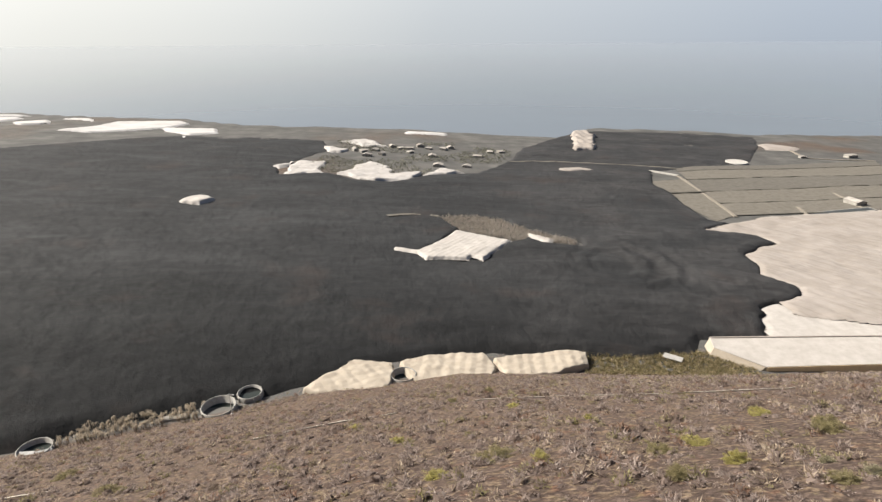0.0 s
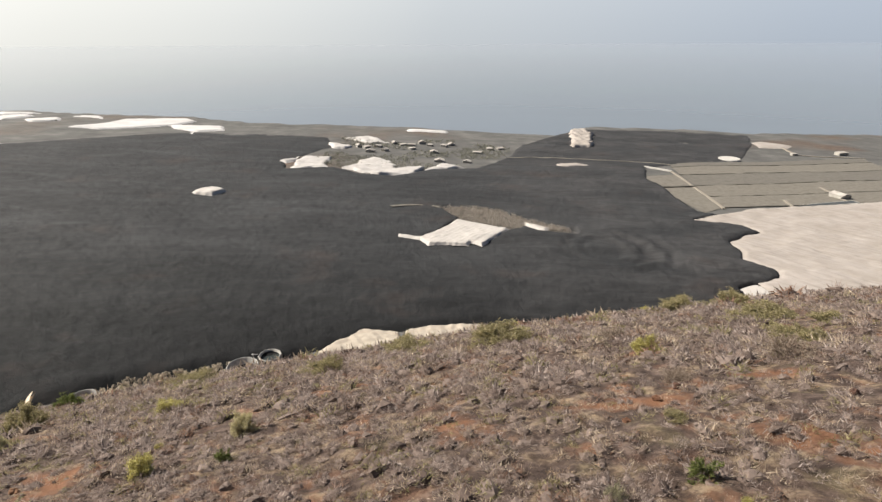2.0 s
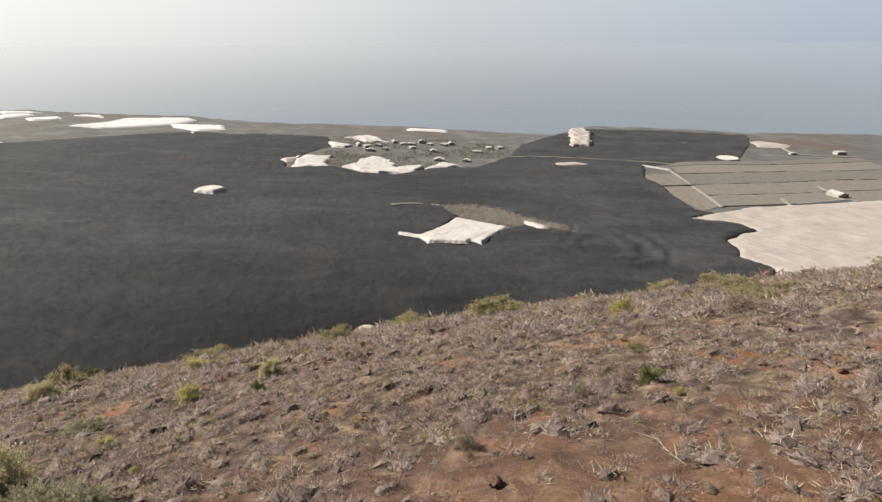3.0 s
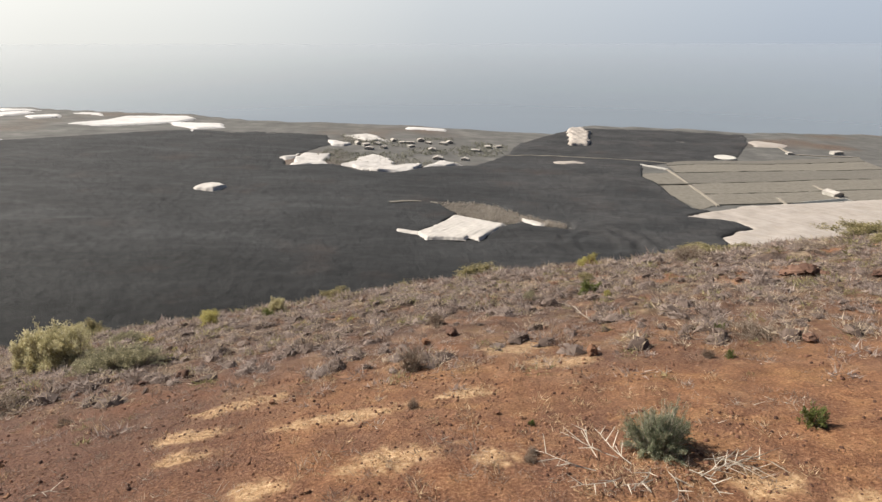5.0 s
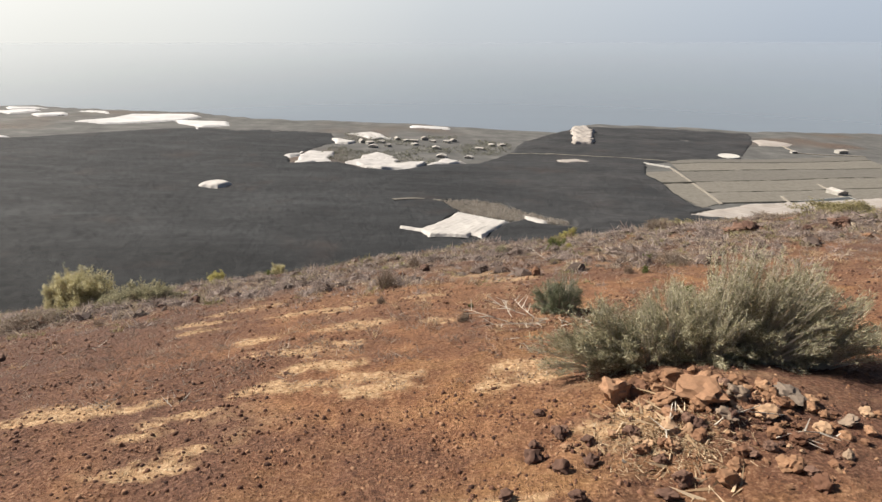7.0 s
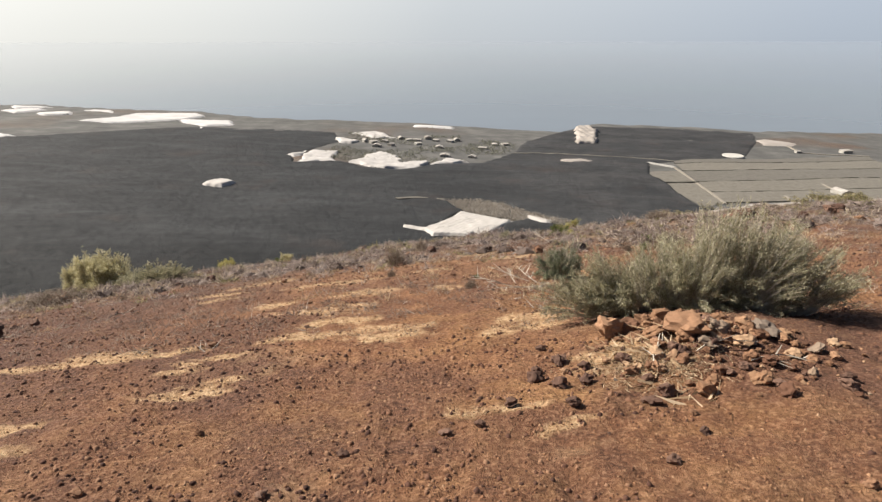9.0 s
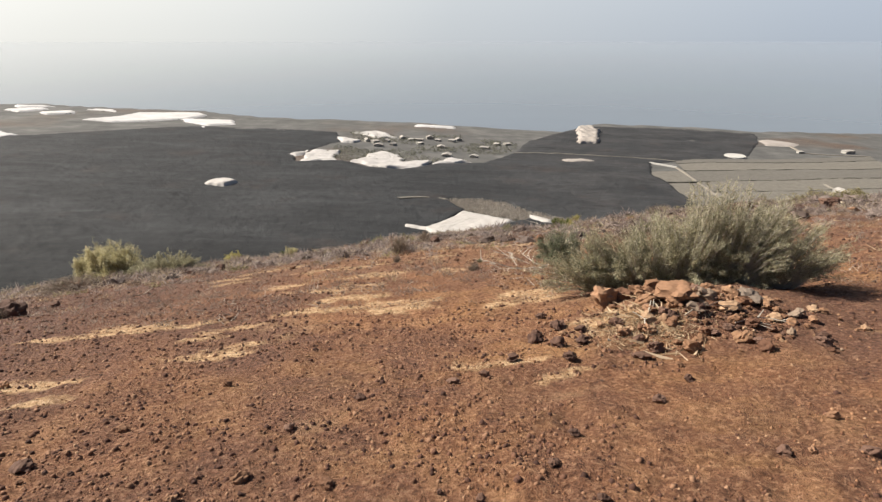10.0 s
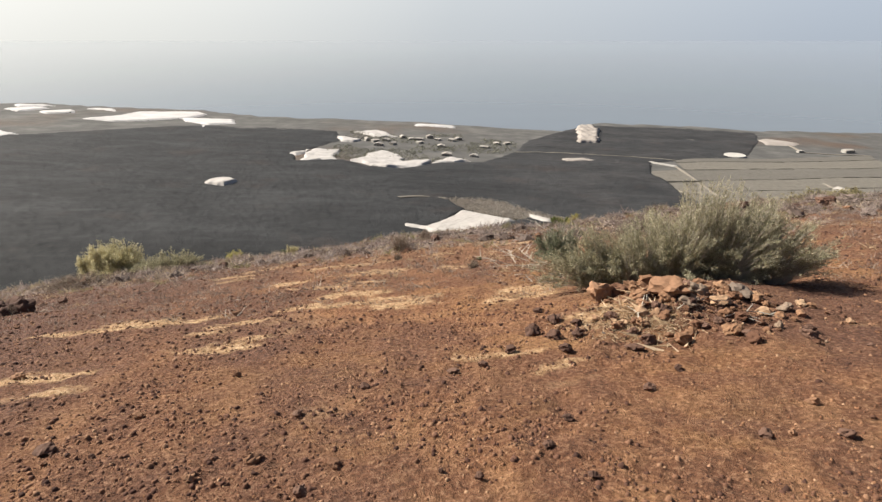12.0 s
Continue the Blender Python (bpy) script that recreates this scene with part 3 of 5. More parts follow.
net("torn_net", "narrow strip of white net trailing over lava", [(-26, 394), (-25, 386), (-8, 381), (-7, 390)], 1.2, 0.8, NET_WHITE, base=lava_base, ripple=1.0, seed=52, ragged=2.5, group="nets amid lava")
net("torn_net", "small white net sheet beside withered plants", [(71, 439), (71, 423), (82, 413), (87, 423)], 2.6, 0.8, NET_WHITE, seed=53, ragged=2, hang=0.5, group="nets amid lava")

# the great net on the far side of the flow, with a lower one before it
GREAT = [(190, 300), (160, 470), (215, 459), (286, 502), (426, 538), (640, 592), (640, 285), (420, 285), (229, 289), (204, 293), (185, 301)]
v, f = sheet(GREAT, 2.7, 1.55, edge=3.5, tents=0.3, gap=7, turn=0.5, ripple=0.9, seed=61, clear=True, ragged=2.5, hang=0.35)
great = thing("great_net", 240, 400, plain_at(240, 400), "vast white net roof torn along the lava front", "net greenhouse", "net shelters on the plain")
o = np.array(great.location)
lane = ((v[f].mean(1)[:, 0] * 0.82 + v[f].mean(1)[:, 1] * -0.57) // 26).astype(int)
for k in np.unique(lane):
    strip_faces = f[lane == k]
    mark = np.arange(len(v))
    for _ in range(400):
        old = mark.copy()
        np.minimum.at(mark, strip_faces.ravel(), np.repeat(mark[strip_faces].min(1), 4))
        mark = mark[mark]
        if (mark == old).all():
            break
    for m in np.unique(mark[strip_faces[:, 0]]):
        mine = strip_faces[mark[strip_faces[:, 0]] == m]
        if len(mine) >= 8:
            used, index = np.unique(mine, return_inverse=True)
            piece("bay", mesh_from("bay", v[used] - o, index.reshape(-1, 4), NET_PALE, True), great)
lower = net("low_net", "smooth white net roof below a larger one", [(150, 264), (205, 262), (268, 262), (470, 262), (470, 318), (229, 306), (204, 309), (180, 315), (150, 315)], 1.5, 1.3, NET_WHITE, edge=3, tents=0.2, gap=6, ripple=0.4, seed=62, clear=True, hang=0.4, ragged=2)

# nets at the hill's foot, strung over rows of posts
FOOT_NETS = [
    ([(-50, 219), (-41, 231), (-34, 241), (-17, 240), (-16, 226), (-17, 214), (-40, 214)], 0.55),
    ([(-15, 240), (-1, 247), (22, 250), (25, 238), (23, 226), (-7, 224)], -0.1),
    ([(24, 245), (29, 246), (44, 250), (66, 252), (64, 240), (50, 232), (28, 230)], -0.05),
]
for k, (poly, turn) in enumerate(FOOT_NETS):
    v, f = sheet(poly, 4.0, 0.45, edge=0.7, tents=0.42, gap=4.5, turn=turn, ripple=1.7, seed=70 + k, ragged=1.3)
    ob = thing("net_greenhouse", poly[0][0], poly[0][1], plain_at(*poly[0]), "sagging cream net shelter strung over rows of posts", "net greenhouse", "nets at the hill foot")
    o = np.array(ob.location)
    piece("canopy", mesh_from("canopy", v - o, f, NET_CREAM, True), ob)
    post = box(0.16, 0.16, 5.2, bevel=0.02)
    me = bpy.data.meshes.new("post")
    post.to_mesh(me)
    post.free()
    me.materials.append(CONCRETE)
    c, d = math.cos(turn), math.sin(turn)
    for i in range(-40, 40):
        for j in range(24, 66):
            x, y = 4.5 * (i * c - j * d), 4.5 * (i * d + j * c)
            if 1.2 < inside(poly, np.array([x]), np.array([y]))[0] < 3.6:
                piece("post", me, ob).location = (x - o[0], y - o[1], plain_at(x, y) - o[2] - 0.3)

# net shelter with straight walls at the hill's foot
HALL = [(124, 256), (126, 265), (330, 262), (330, 243), (192, 243), (140, 242)]
hx, hy = 140, 250
hz = plain_at(hx, hy)
hall = thing("walled_net_greenhouse", hx, hy, hz, "long cream net greenhouse with straight yellowed walls", "net greenhouse", "nets at the hill foot")
local = [(x - hx, y - hy) for x, y in HALL]
lean = [(-1.0 if y > 5 else -2.2 if x < 1 else 0.0) for x, y in local]
top = [4.2 if y > 5 else 3.0 for x, y in local]
bm = prism([(x, y) for x, y in local], 0.0, 0.25)
for k, v in enumerate(bm.verts):
    v.co.z += top[k % len(top)]
part("roof", bm, NET_WHITE, hall, "white net roof sloping to the front")
bm = prism([(x * 0.998, y * 0.985) for x, y in local], -4.0, 0.0)
for k, v in enumerate(bm.verts):
    if k >= len(top):
        v.co.z = top[k - len(top)] - 0.004
    else:
        v.co.x += 3 * lean[k]
part("wall", bm, NET_CREAM, hall, "cream net wall")
part("front_wall", prism([(0.5, -8.02), (52, -7.02), (190, -7.02), (190, -7.26), (52, -7.26), (0.5, -8.28)], -4.0, 2.99), YELLOW_NET, hall, "yellowed front wall")
part("gutter", prism([(-14, 13.8), (190, 12.0), (190, 12.8), (-14, 14.6)], 4.454, 4.8, 0.05), NET_PALE, hall, "raised white rim")
for k in range(9):
    part("bay_strip", box(1.1, 0.12, 3.2, 62 + 14 * k, -7.36, -0.6), NET_CREAM, hall, "pale seam in the wall")


# round water tanks
def water_tank(x, y, radius, height, label, fill=0.25, material=CONCRETE, lift=0.0, filling=WATER):
    z = float(land(np.array([x], float), np.array([y], float))[0]) - 1.0 + lift
    tank = thing("water_tank", x, y, z, label, "water tank", "round water tanks")
    n = 48
    bm = bmesh.new()
    ring = []
    for r, h in ((radius, -2.0), (radius, height), (radius - 0.15, height + 0.12), (radius - 0.35, height), (radius - 0.35, 0.1)):
        ring.append([bm.verts.new((r * math.cos(2 * math.pi * i / n), r * math.sin(2 * math.pi * i / n), h)) for i in range(n)])
    for a, b in zip(ring, ring[1:]):
        for i in range(n):
            bm.faces.new((a[i], a[(i + 1) % n], b[(i + 1) % n], b[i]))
    bm.faces.new(ring[-1])
    part("wall", bm, material, tank, "", True)
    bm = bmesh.new()
    bmesh.ops.create_circle(bm, cap_ends=True, segments=n, radius=radius - 0.36)
    bmesh.ops.translate(bm, verts=bm.verts, vec=(0, 0, 0.15 + fill * height))
    part("cover" if filling is WALL_WHITE else "water", bm, filling, tank, "pale cover" if filling is WALL_WHITE else "dark standing water")
    for i in range(10):
        a = 2 * math.pi * i / 10 + 0.2
        part("buttress", box(0.35, 0.5, height, (radius + 0.16) * math.cos(a), (radius + 0.16) * math.sin(a), -0.2), material, tank)
    return tank


water_tank(-77, 207, 6.0, 3.6, "round grey concrete water tank, nearly empty", 0.10)
water_tank(-69, 217, 4.5, 3.0, "small round concrete water tank holding greenish water", 0.45, lift=0.6)
water_tank(-12.5, 230, 5.0, 3.6, "round concrete water tank beside a cream net", 0.12)
far_tank = water_tank(-125, 182, 5.0, 2.6, "round concrete tank with loose white panels", 0.2)
for dx, dy, turn in ((-1.2, -3.4, 4), (4.2, -2.6, 25)):
    panel = part("panel", box(4.4, 0.2, 2.4, 0, 0, 0, 0.04), ROOF_WHITE, far_tank, "white wall panel")
    panel.matrix_local = pose(dx, dy, 1.2, -55, 0, turn)
pipe = thing("standpipe", -70.5, 202, soil_at(-70.5, 202) - 0.3, "tall thin galvanised standpipe beside a water tank", "pipe")
part("pole", box(0.22, 0.22, 9.0, bevel=0.03), METAL, pipe)
part("foot", box(0.9, 0.9, 0.6, bevel=0.05), CONCRETE, pipe, "concrete foot")
part("cross_arm", box(2.4, 0.16, 0.16, 0.6, 0, 8.4), METAL, pipe)

trough = thing("trough", -91, 202, soil_at(-91, 202) - 0.2, "long concrete trough beside withered plants", "trough", turn=12)
part("basin", box(9, 2.4, 1.3, bevel=0.08), CONCRETE, trough)
part("cover", box(8.4, 1.6, 0.2, 0, 0, 1.304, 0.03), CONCRETE, trough, "concrete cover slab")

# a loose net hung up by one corner at the lava's edge
u, w = np.meshgrid(np.linspace(-1, 1, 13), np.linspace(0, 1, 28))
broad = 2.1 * (1 - w) ** 0.55 + 0.25
hung = np.stack([-140.2 + 8.4 * w + broad * u + 0.5 * np.sin(5 * w), 170 + 0.9 * np.sin(4 * u + 2 * w) - 1.2 * u * u * (1 - w), -122.4 + 12.8 * w - 0.9 * u * u * (1 - 0.5 * w) + 0.3 * np.sin(9 * w + 2 * u)], -1).reshape(-1, 3)
foot = np.array([-138.5, 170.0, -121.0])
sail = thing("hanging_net", *foot, "cream net hung slackly from a leaning post", "net", "nets at the hill foot")
piece("cloth", mesh_from("cloth", hung - foot, grid_faces(28, 13), NET_THIN, True), sail)
bm = box(0.25, 0.25, 15.5, bevel=0.03)
bmesh.ops.rotate(bm, verts=bm.verts, cent=(0, 0, 0), matrix=Matrix.Rotation(radians(33), 3, "Y"))
bmesh.ops.translate(bm, verts=bm.verts, vec=(-1.9, 1.3, -1.9))
part("post", bm, CONCRETE, sail, "leaning grey post")

slab = thing("fallen_sheet", 104, 251, plain_at(104, 251) + 1.4, "pale fallen roof sheet lying among weeds", "roof sheet", turn=-35)
part("panel", box(8, 4, 0.3, bevel=0.05), CONCRETE, slab)

# fields with light lanes and dark windbreaks
ROWS_L = [(300, 724), (288, 668), (278, 605), (269, 553), (262, 510)]
ROWS_R = [(620, 810), (600, 745), (580, 678), (560, 618), (540, 566)]


def strip(points, width, height, lift=0.0, wobble=0.0, seed=0, step=6.0, base=plain):
    """A long low ridge along a line over the plain."""
    pts = []
    for (ax, ay), (bx, by) in zip(points, points[1:]):
        n = max(2, int(math.hypot(bx - ax, by - ay) / step))
        pts += [(ax + (bx - ax) * i / n, ay + (by - ay) * i / n) for i in range(n)]
    pts.append(points[-1])
    p = np.array(pts, float)
    d = np.gradient(p, axis=0)
    d /= np.linalg.norm(d, axis=1)[:, None]
    side = np.stack([-d[:, 1], d[:, 0]], 1) * width / 2
    wob = 1 + wobble * fbm(p[:, 0], p[:, 1], 9, 3, seed)
    rows = []
    for k, h in ((-1.0, -0.5), (-0.9, 1.0), (0.9, 1.0), (1.0, -0.5)):
        q = p + side * k * wob[:, None]
        rows.append(np.column_stack([q, base(q[:, 0], q[:, 1]) + (height * wob if h > 0 else h) + lift]))
    v = np.stack(rows, 1).reshape(-1, 3)
    return v, grid_faces(len(p), 4)


def ridge(name, label, category, points, width, height, material, group="", kind="", **k):
    v, f = strip(points, width, height, **k)
    return tagged(new(name, mesh_from(name, v, f, material)), label, category, group, kind)


def plot(corners, material, label):
    a, b, c, d = (np.array(q, float) for q in corners)
    u, v = np.meshgrid(np.linspace(0, 1, 60), np.linspace(0, 1, 24))
    u, v = u[..., None], v[..., None]
    p = (a * (1 - u) + b * u) * (1 - v) + (d * (1 - u) + c * u) * v
    z = plain(p[..., 0], p[..., 1]) + 0.5 + 0.35 * fbm(p[..., 0], p[..., 1], 7, 3, 4)
    ob = new("field", mesh_from("field", np.concatenate([p, z[..., None]], -1).reshape(-1, 3), grid_faces(24, 60), material, True))
    return tagged(ob, label, "field", "walled fields", "structure")


for k in range(4):
    plot((ROWS_L[k + 1], ROWS_R[k + 1], ROWS_R[k], ROWS_L[k]), (FIELD, FIELD_DARK, FIELD, FIELD)[k], "dry brown field between dark windbreaks")
plot(((236, 488), (261, 509), (287, 670), (222, 640)), FIELD, "dry tan field cut off by lava")
plot(((300, 727), (620, 813), (640, 850), (310, 752)), FIELD_DARK, "greyish stubble field")
for a, b in zip(ROWS_L, ROWS_R):
    ridge("windbreak", "long dark clipped windbreak between fields", "hedge", [a, b], 2.4, 0.75, HEDGE, "windbreaks", wobble=0.9, seed=int(a[0]))
ridge("windbreak", "short dark windbreak across a field", "hedge", [(236, 590), (276, 600)], 4, 1.6, HEDGE, "windbreaks", wobble=0.4, seed=3)
ridge("field_lane", "straight pale lane along the fields", "lane", [(286, 690), (261, 505)], 3.4, 0.9, LANE, kind="structure")
ridge("field_lane", "short pale lane between fields", "lane", [(340, 546), (331, 516)], 3.4, 0.9, LANE, kind="structure")
ridge("field_lane", "pale lane past a white shed", "lane", [(418, 612), (398, 530)], 3.4, 0.9, LANE, kind="structure")
ridge("field_lane", "pale road winding behind the fields", "lane", [(560, 925), (545, 860), (580, 850), (640, 850)], 4, 0.9, LANE, kind="structure")
ridge("field_lane", "dusty road buried by lava ash", "lane", [(90, 765), (160, 775), (240, 760), (310, 742)], 7, 0.8, FIELD, kind="structure", base=lava_base)
ridge("field_lane", "pale wall round a white yard", "lane", [(262, 716), (286, 690)], 5, 1.6, WALL_WHITE, kind="structure")

ridge("field_lane", "ashy bank left bare by the lava", "bank", [(-36, 469), (-25, 475), (-10, 479)], 4, 1.0, FIELD, kind="structure", base=lava_base, wobble=0.8)
ridge("field_lane", "ashy bank trailing from the bare isle", "bank", [(-2, 478), (10, 473), (20, 462)], 5, 1.0, FIELD, kind="structure", base=lava_base, wobble=0.8)

pool = thing("reservoir", 372, 530, plain_at(372, 530), "long narrow reservoir of dark water", "reservoir", turn=12)
part("basin", box(66, 9, 1.6, bevel=0.2), CONCRETE, pool)
part("water", box(63, 7, 0.06, 0, 0, 1.604), POOL, pool, "dark water")
oval = water_tank(412, 802, 14, 3.0, "wide round reservoir with a pale cover", 0.93, WALL_WHITE, 0.6, WALL_WHITE)


# houses
def house(x, y, w, d, h, turn, label, gable=True):
    ob = thing("small_house", x, y, plain_at(x, y) - 0.5, label, "house", "houses on the plain", turn)
    part("wall", box(w, d, h, bevel=0.05), HOUSE_WALL, ob)
    bm = bmesh.new()
    rise = 1.8 if gable else 0.35
    for s in (-1, 1):
        for px, pz in ((-w / 2 - 0.4, 0), (0, rise), (w / 2 + 0.4, 0)):
            bm.verts.new((px, s * (d / 2 + 0.4), h + 0.004 + pz))
    bm.verts.ensure_lookup_table()
    v = bm.verts
    for q in ((0, 1, 2), (5, 4, 3), (0, 3, 4, 1), (1, 4, 5, 2), (0, 2, 5, 3)):
        bm.faces.new([v[i] for i in q])
    bmesh.ops.recalc_face_normals(bm, faces=bm.faces)
    part("roof", bm, ROOF_TILE, ob, "pale roof")
    part("door", box(1.1, 0.12, 2.1, 0, -d / 2 - 0.05, 0.5), HEDGE, ob, "dark door")
    for k in (-1, 1):
        part("window", box(1.2, 0.1, 1.1, k * w * 0.3, -d / 2 - 0.04, 1.6), HEDGE, ob, "dark window")


rng = random.Random(5)
for x, y in ((-92, 806), (-78, 822), (-66, 790), (-57, 856), (-44, 845), (-32, 846), (-17, 866), (-5, 850), (16, 846), (26, 858), (7, 712), (41, 712), (80, 834), (-104, 815), (-84, 775), (60, 800), (0, 790), (96, 842), (-30, 815)):
    house(x, y, rng.uniform(6, 12), rng.uniform(6, 9), rng.uniform(2.8, 4.2), rng.uniform(-40, 40), rng.choice(["small white house among village gardens", "low white house with a pale roof in the village"]), rng.random() < 0.5)
house(406, 563, 12, 15, 4.5, 12, "white shed beside a lane", True)
house(622, 876, 16, 10, 5, 10, "white farmhouse on the dry plain", False)
house(540, 862, 8, 7, 3.5, 0, "tiny white hut beside a lane", False)

# old irrigation pipes laid across the slope
for pts in ([(-36, 128.5), (-27, 132), (-20, 133.5), (-8, 133)], [(8, 134.5), (18, 132), (27, 128.5), (36, 124), (60, 116)], [(-72, 108), (-60, 107)]):
    ridge("irrigation_pipe", "pale old irrigation pipe lying across the slope", "pipe", pts, 0.45, 0.34, PALE_PIPE, "irrigation pipes", base=soil, step=2.0)

# ---- vegetation ----
def tinted(name, stops, size=1.5, roughness=0.9, veil=0.0, patch=0.0, single=False):
    """Leaves, stalks or stones: every island a little different. veil: how much light shines through."""
    m, t, b = shader(name, roughness)
    g = t.nodes.new("ShaderNodeNewGeometry")
    key = t.nodes.new("ShaderNodeObjectInfo").outputs["Random"] if single else g.outputs["Random Per Island"]
    if patch:
        half = t.nodes.new("ShaderNodeMix")
        half.inputs[0].default_value = 0.55
        t.links.new(key, half.inputs[2])
        t.links.new(ramp(t, grain(t, g.outputs["Position"], patch, 3), [(0.28, 0.0), (0.72, 1.0)]), half.inputs[3])
        key = half.outputs[0]
    hue = ramp(t, key, stops)
    hue = blend(t, ramp(t, grain(t, g.outputs["Position"], size, 4), [(0.3, 0.72), (0.7, 1.0)]), (0.0, 0.0, 0.0), hue)
    t.links.new(hue, b.inputs["Base Color"])
    if veil:
        thin, both = t.nodes.new("ShaderNodeBsdfTranslucent"), t.nodes.new("ShaderNodeMixShader")
        both.inputs[0].default_value = veil
        t.links.new(hue, thin.inputs["Color"])
        t.links.new(b.outputs[0], both.inputs[1])
        t.links.new(thin.outputs[0], both.inputs[2])
        t.links.new(both.outputs[0], t.nodes["Material Output"].inputs["Surface"])
    return m


GREY_NEEDLES = tinted("grey_green_needles", [(0.0, (0.215, 0.200, 0.122)), (0.45, (0.395, 0.368, 0.238)), (0.8, (0.59, 0.545, 0.375)), (1.0, (0.80, 0.735, 0.55))], veil=0.42)
GREEN_GREY = tinted("green_grey_needles", [(0.0, (0.11, 0.13, 0.078)), (0.5, (0.215, 0.24, 0.150)), (1.0, (0.38, 0.39, 0.27))], veil=0.35)
OLIVE_LEAVES = tinted("yellow_olive_leaves", [(0.0, (0.20, 0.172, 0.080)), (0.5, (0.34, 0.298, 0.150)), (1.0, (0.54, 0.47, 0.29))], veil=0.45)
YELLOW_LEAVES = tinted("yellow_green_leaves", [(0.0, (0.33, 0.295, 0.092)), (0.5, (0.52, 0.47, 0.165)), (1.0, (0.72, 0.65, 0.32))], veil=0.45)
PALE_LEAVES = tinted("pale_flowering_tips", [(0.0, (0.36, 0.32, 0.155)), (0.5, (0.58, 0.52, 0.30)), (1.0, (0.86, 0.79, 0.56))], veil=0.45)
GREEN_LEAVES = tinted("fresh_green_leaves", [(0.0, (0.10, 0.125, 0.036)), (0.6, (0.19, 0.22, 0.070)), (1.0, (0.28, 0.29, 0.12))], veil=0.4)
DRY_TWIGS = tinted("dry_twigs", [(0.0, (0.15, 0.108, 0.082)), (0.5, (0.28, 0.215, 0.165)), (1.0, (0.46, 0.38, 0.30))], veil=0.25)
SCRUB = tinted("dry_scrub_stalks", [(0.0, (0.14, 0.092, 0.073)), (0.3, (0.25, 0.18, 0.145)), (0.55, (0.36, 0.28, 0.23)), (0.8, (0.50, 0.40, 0.32)), (1.0, (0.68, 0.57, 0.44))], 0.7, veil=0.4, patch=1.3)
BRUSH = [
    (0.47, "mauve-grey dry brush on the hillside", tinted("mauve_brush", [(0.0, (0.27, 0.212, 0.187)), (0.5, (0.42, 0.345, 0.308)), (1.0, (0.60, 0.51, 0.46))], 4.0, veil=0.4)),
    (0.22, "straw-coloured dry tufts on the hillside", tinted("straw_brush", [(0.0, (0.34, 0.262, 0.192)), (0.5, (0.51, 0.412, 0.312)), (1.0, (0.70, 0.59, 0.46))], 4.0, veil=0.4)),
    (0.10, "low olive-green tufts on the hillside", tinted("olive_brush", [(0.0, (0.22, 0.194, 0.095)), (0.5, (0.34, 0.303, 0.155)), (1.0, (0.49, 0.44, 0.245))], 4.0, veil=0.4)),
    (0.13, "dark brown twiggy clumps on the hillside", tinted("dark_brush", [(0.0, (0.13, 0.094, 0.077)), (0.6, (0.21, 0.158, 0.132)), (1.0, (0.32, 0.252, 0.215))], 4.0, veil=0.3)),
    (0.08, "russet withered clumps on the hillside", tinted("russet_brush", [(0.0, (0.21, 0.125, 0.088)), (0.5, (0.33, 0.205, 0.148)), (1.0, (0.46, 0.315, 0.235))], 4.0, veil=0.4)),
]
# shade inside the brush cushions, put into a darker twig colour
SHADED_HEART = tinted("shaded_twigs", [(0.0, (0.095, 0.068, 0.056)), (0.5, (0.15, 0.112, 0.094)), (1.0, (0.21, 0.163, 0.140))], 6.0)
STRAW = tinted("bleached_straw", [(0.0, (0.34, 0.222, 0.128)), (0.5, (0.57, 0.415, 0.26)), (1.0, (0.77, 0.61, 0.43))], veil=0.3)
PALE_BARK = plain_material("bleached_bark", (0.30, 0.26, 0.21), (0.58, 0.52, 0.44), 14)
BARK = plain_material("grey_bark", (0.13, 0.105, 0.085), (0.30, 0.26, 0.22), 14)


def unit(v):
    return v / (np.linalg.norm(v, axis=-1, keepdims=True) + 1e-9)


def blades(base, tip, width, rnd):
    """Thin triangular blades from base to tip."""
    d = unit(tip - base)
    side = unit(np.cross(d, unit(rnd.normal(size=base.shape)))) * np.asarray(width)[:, None] / 2
    v = np.stack([base - side, base + side, tip], 1).reshape(-1, 3)
    return v, np.arange(len(v)).reshape(-1, 3)


def stalks(paths, r0, r1):
    """Three-sided tapering stems along rows of points."""
    n, k, _ = paths.shape
    d = unit(np.gradient(paths, axis=1))
    a = unit(np.cross(d, np.array([0.3, 0.8, 0.52])))
    b = np.cross(d, a)
    r = np.linspace(r0, r1, k)[None, :, None]
    ring = [paths + r * (a * math.cos(q) + b * math.sin(q)) for q in (0, 2.094, 4.189)]
    v = np.stack(ring, 2).reshape(-1, 3)
    i = (np.arange(n)[:, None] * k + np.arange(k - 1)[None]).reshape(-1, 1) * 3
    f = np.concatenate([np.concatenate([i + p, i + q, i + q + 3, i + p + 3], 1) for p, q in ((0, 1), (1, 2), (2, 0))])
    return v, f


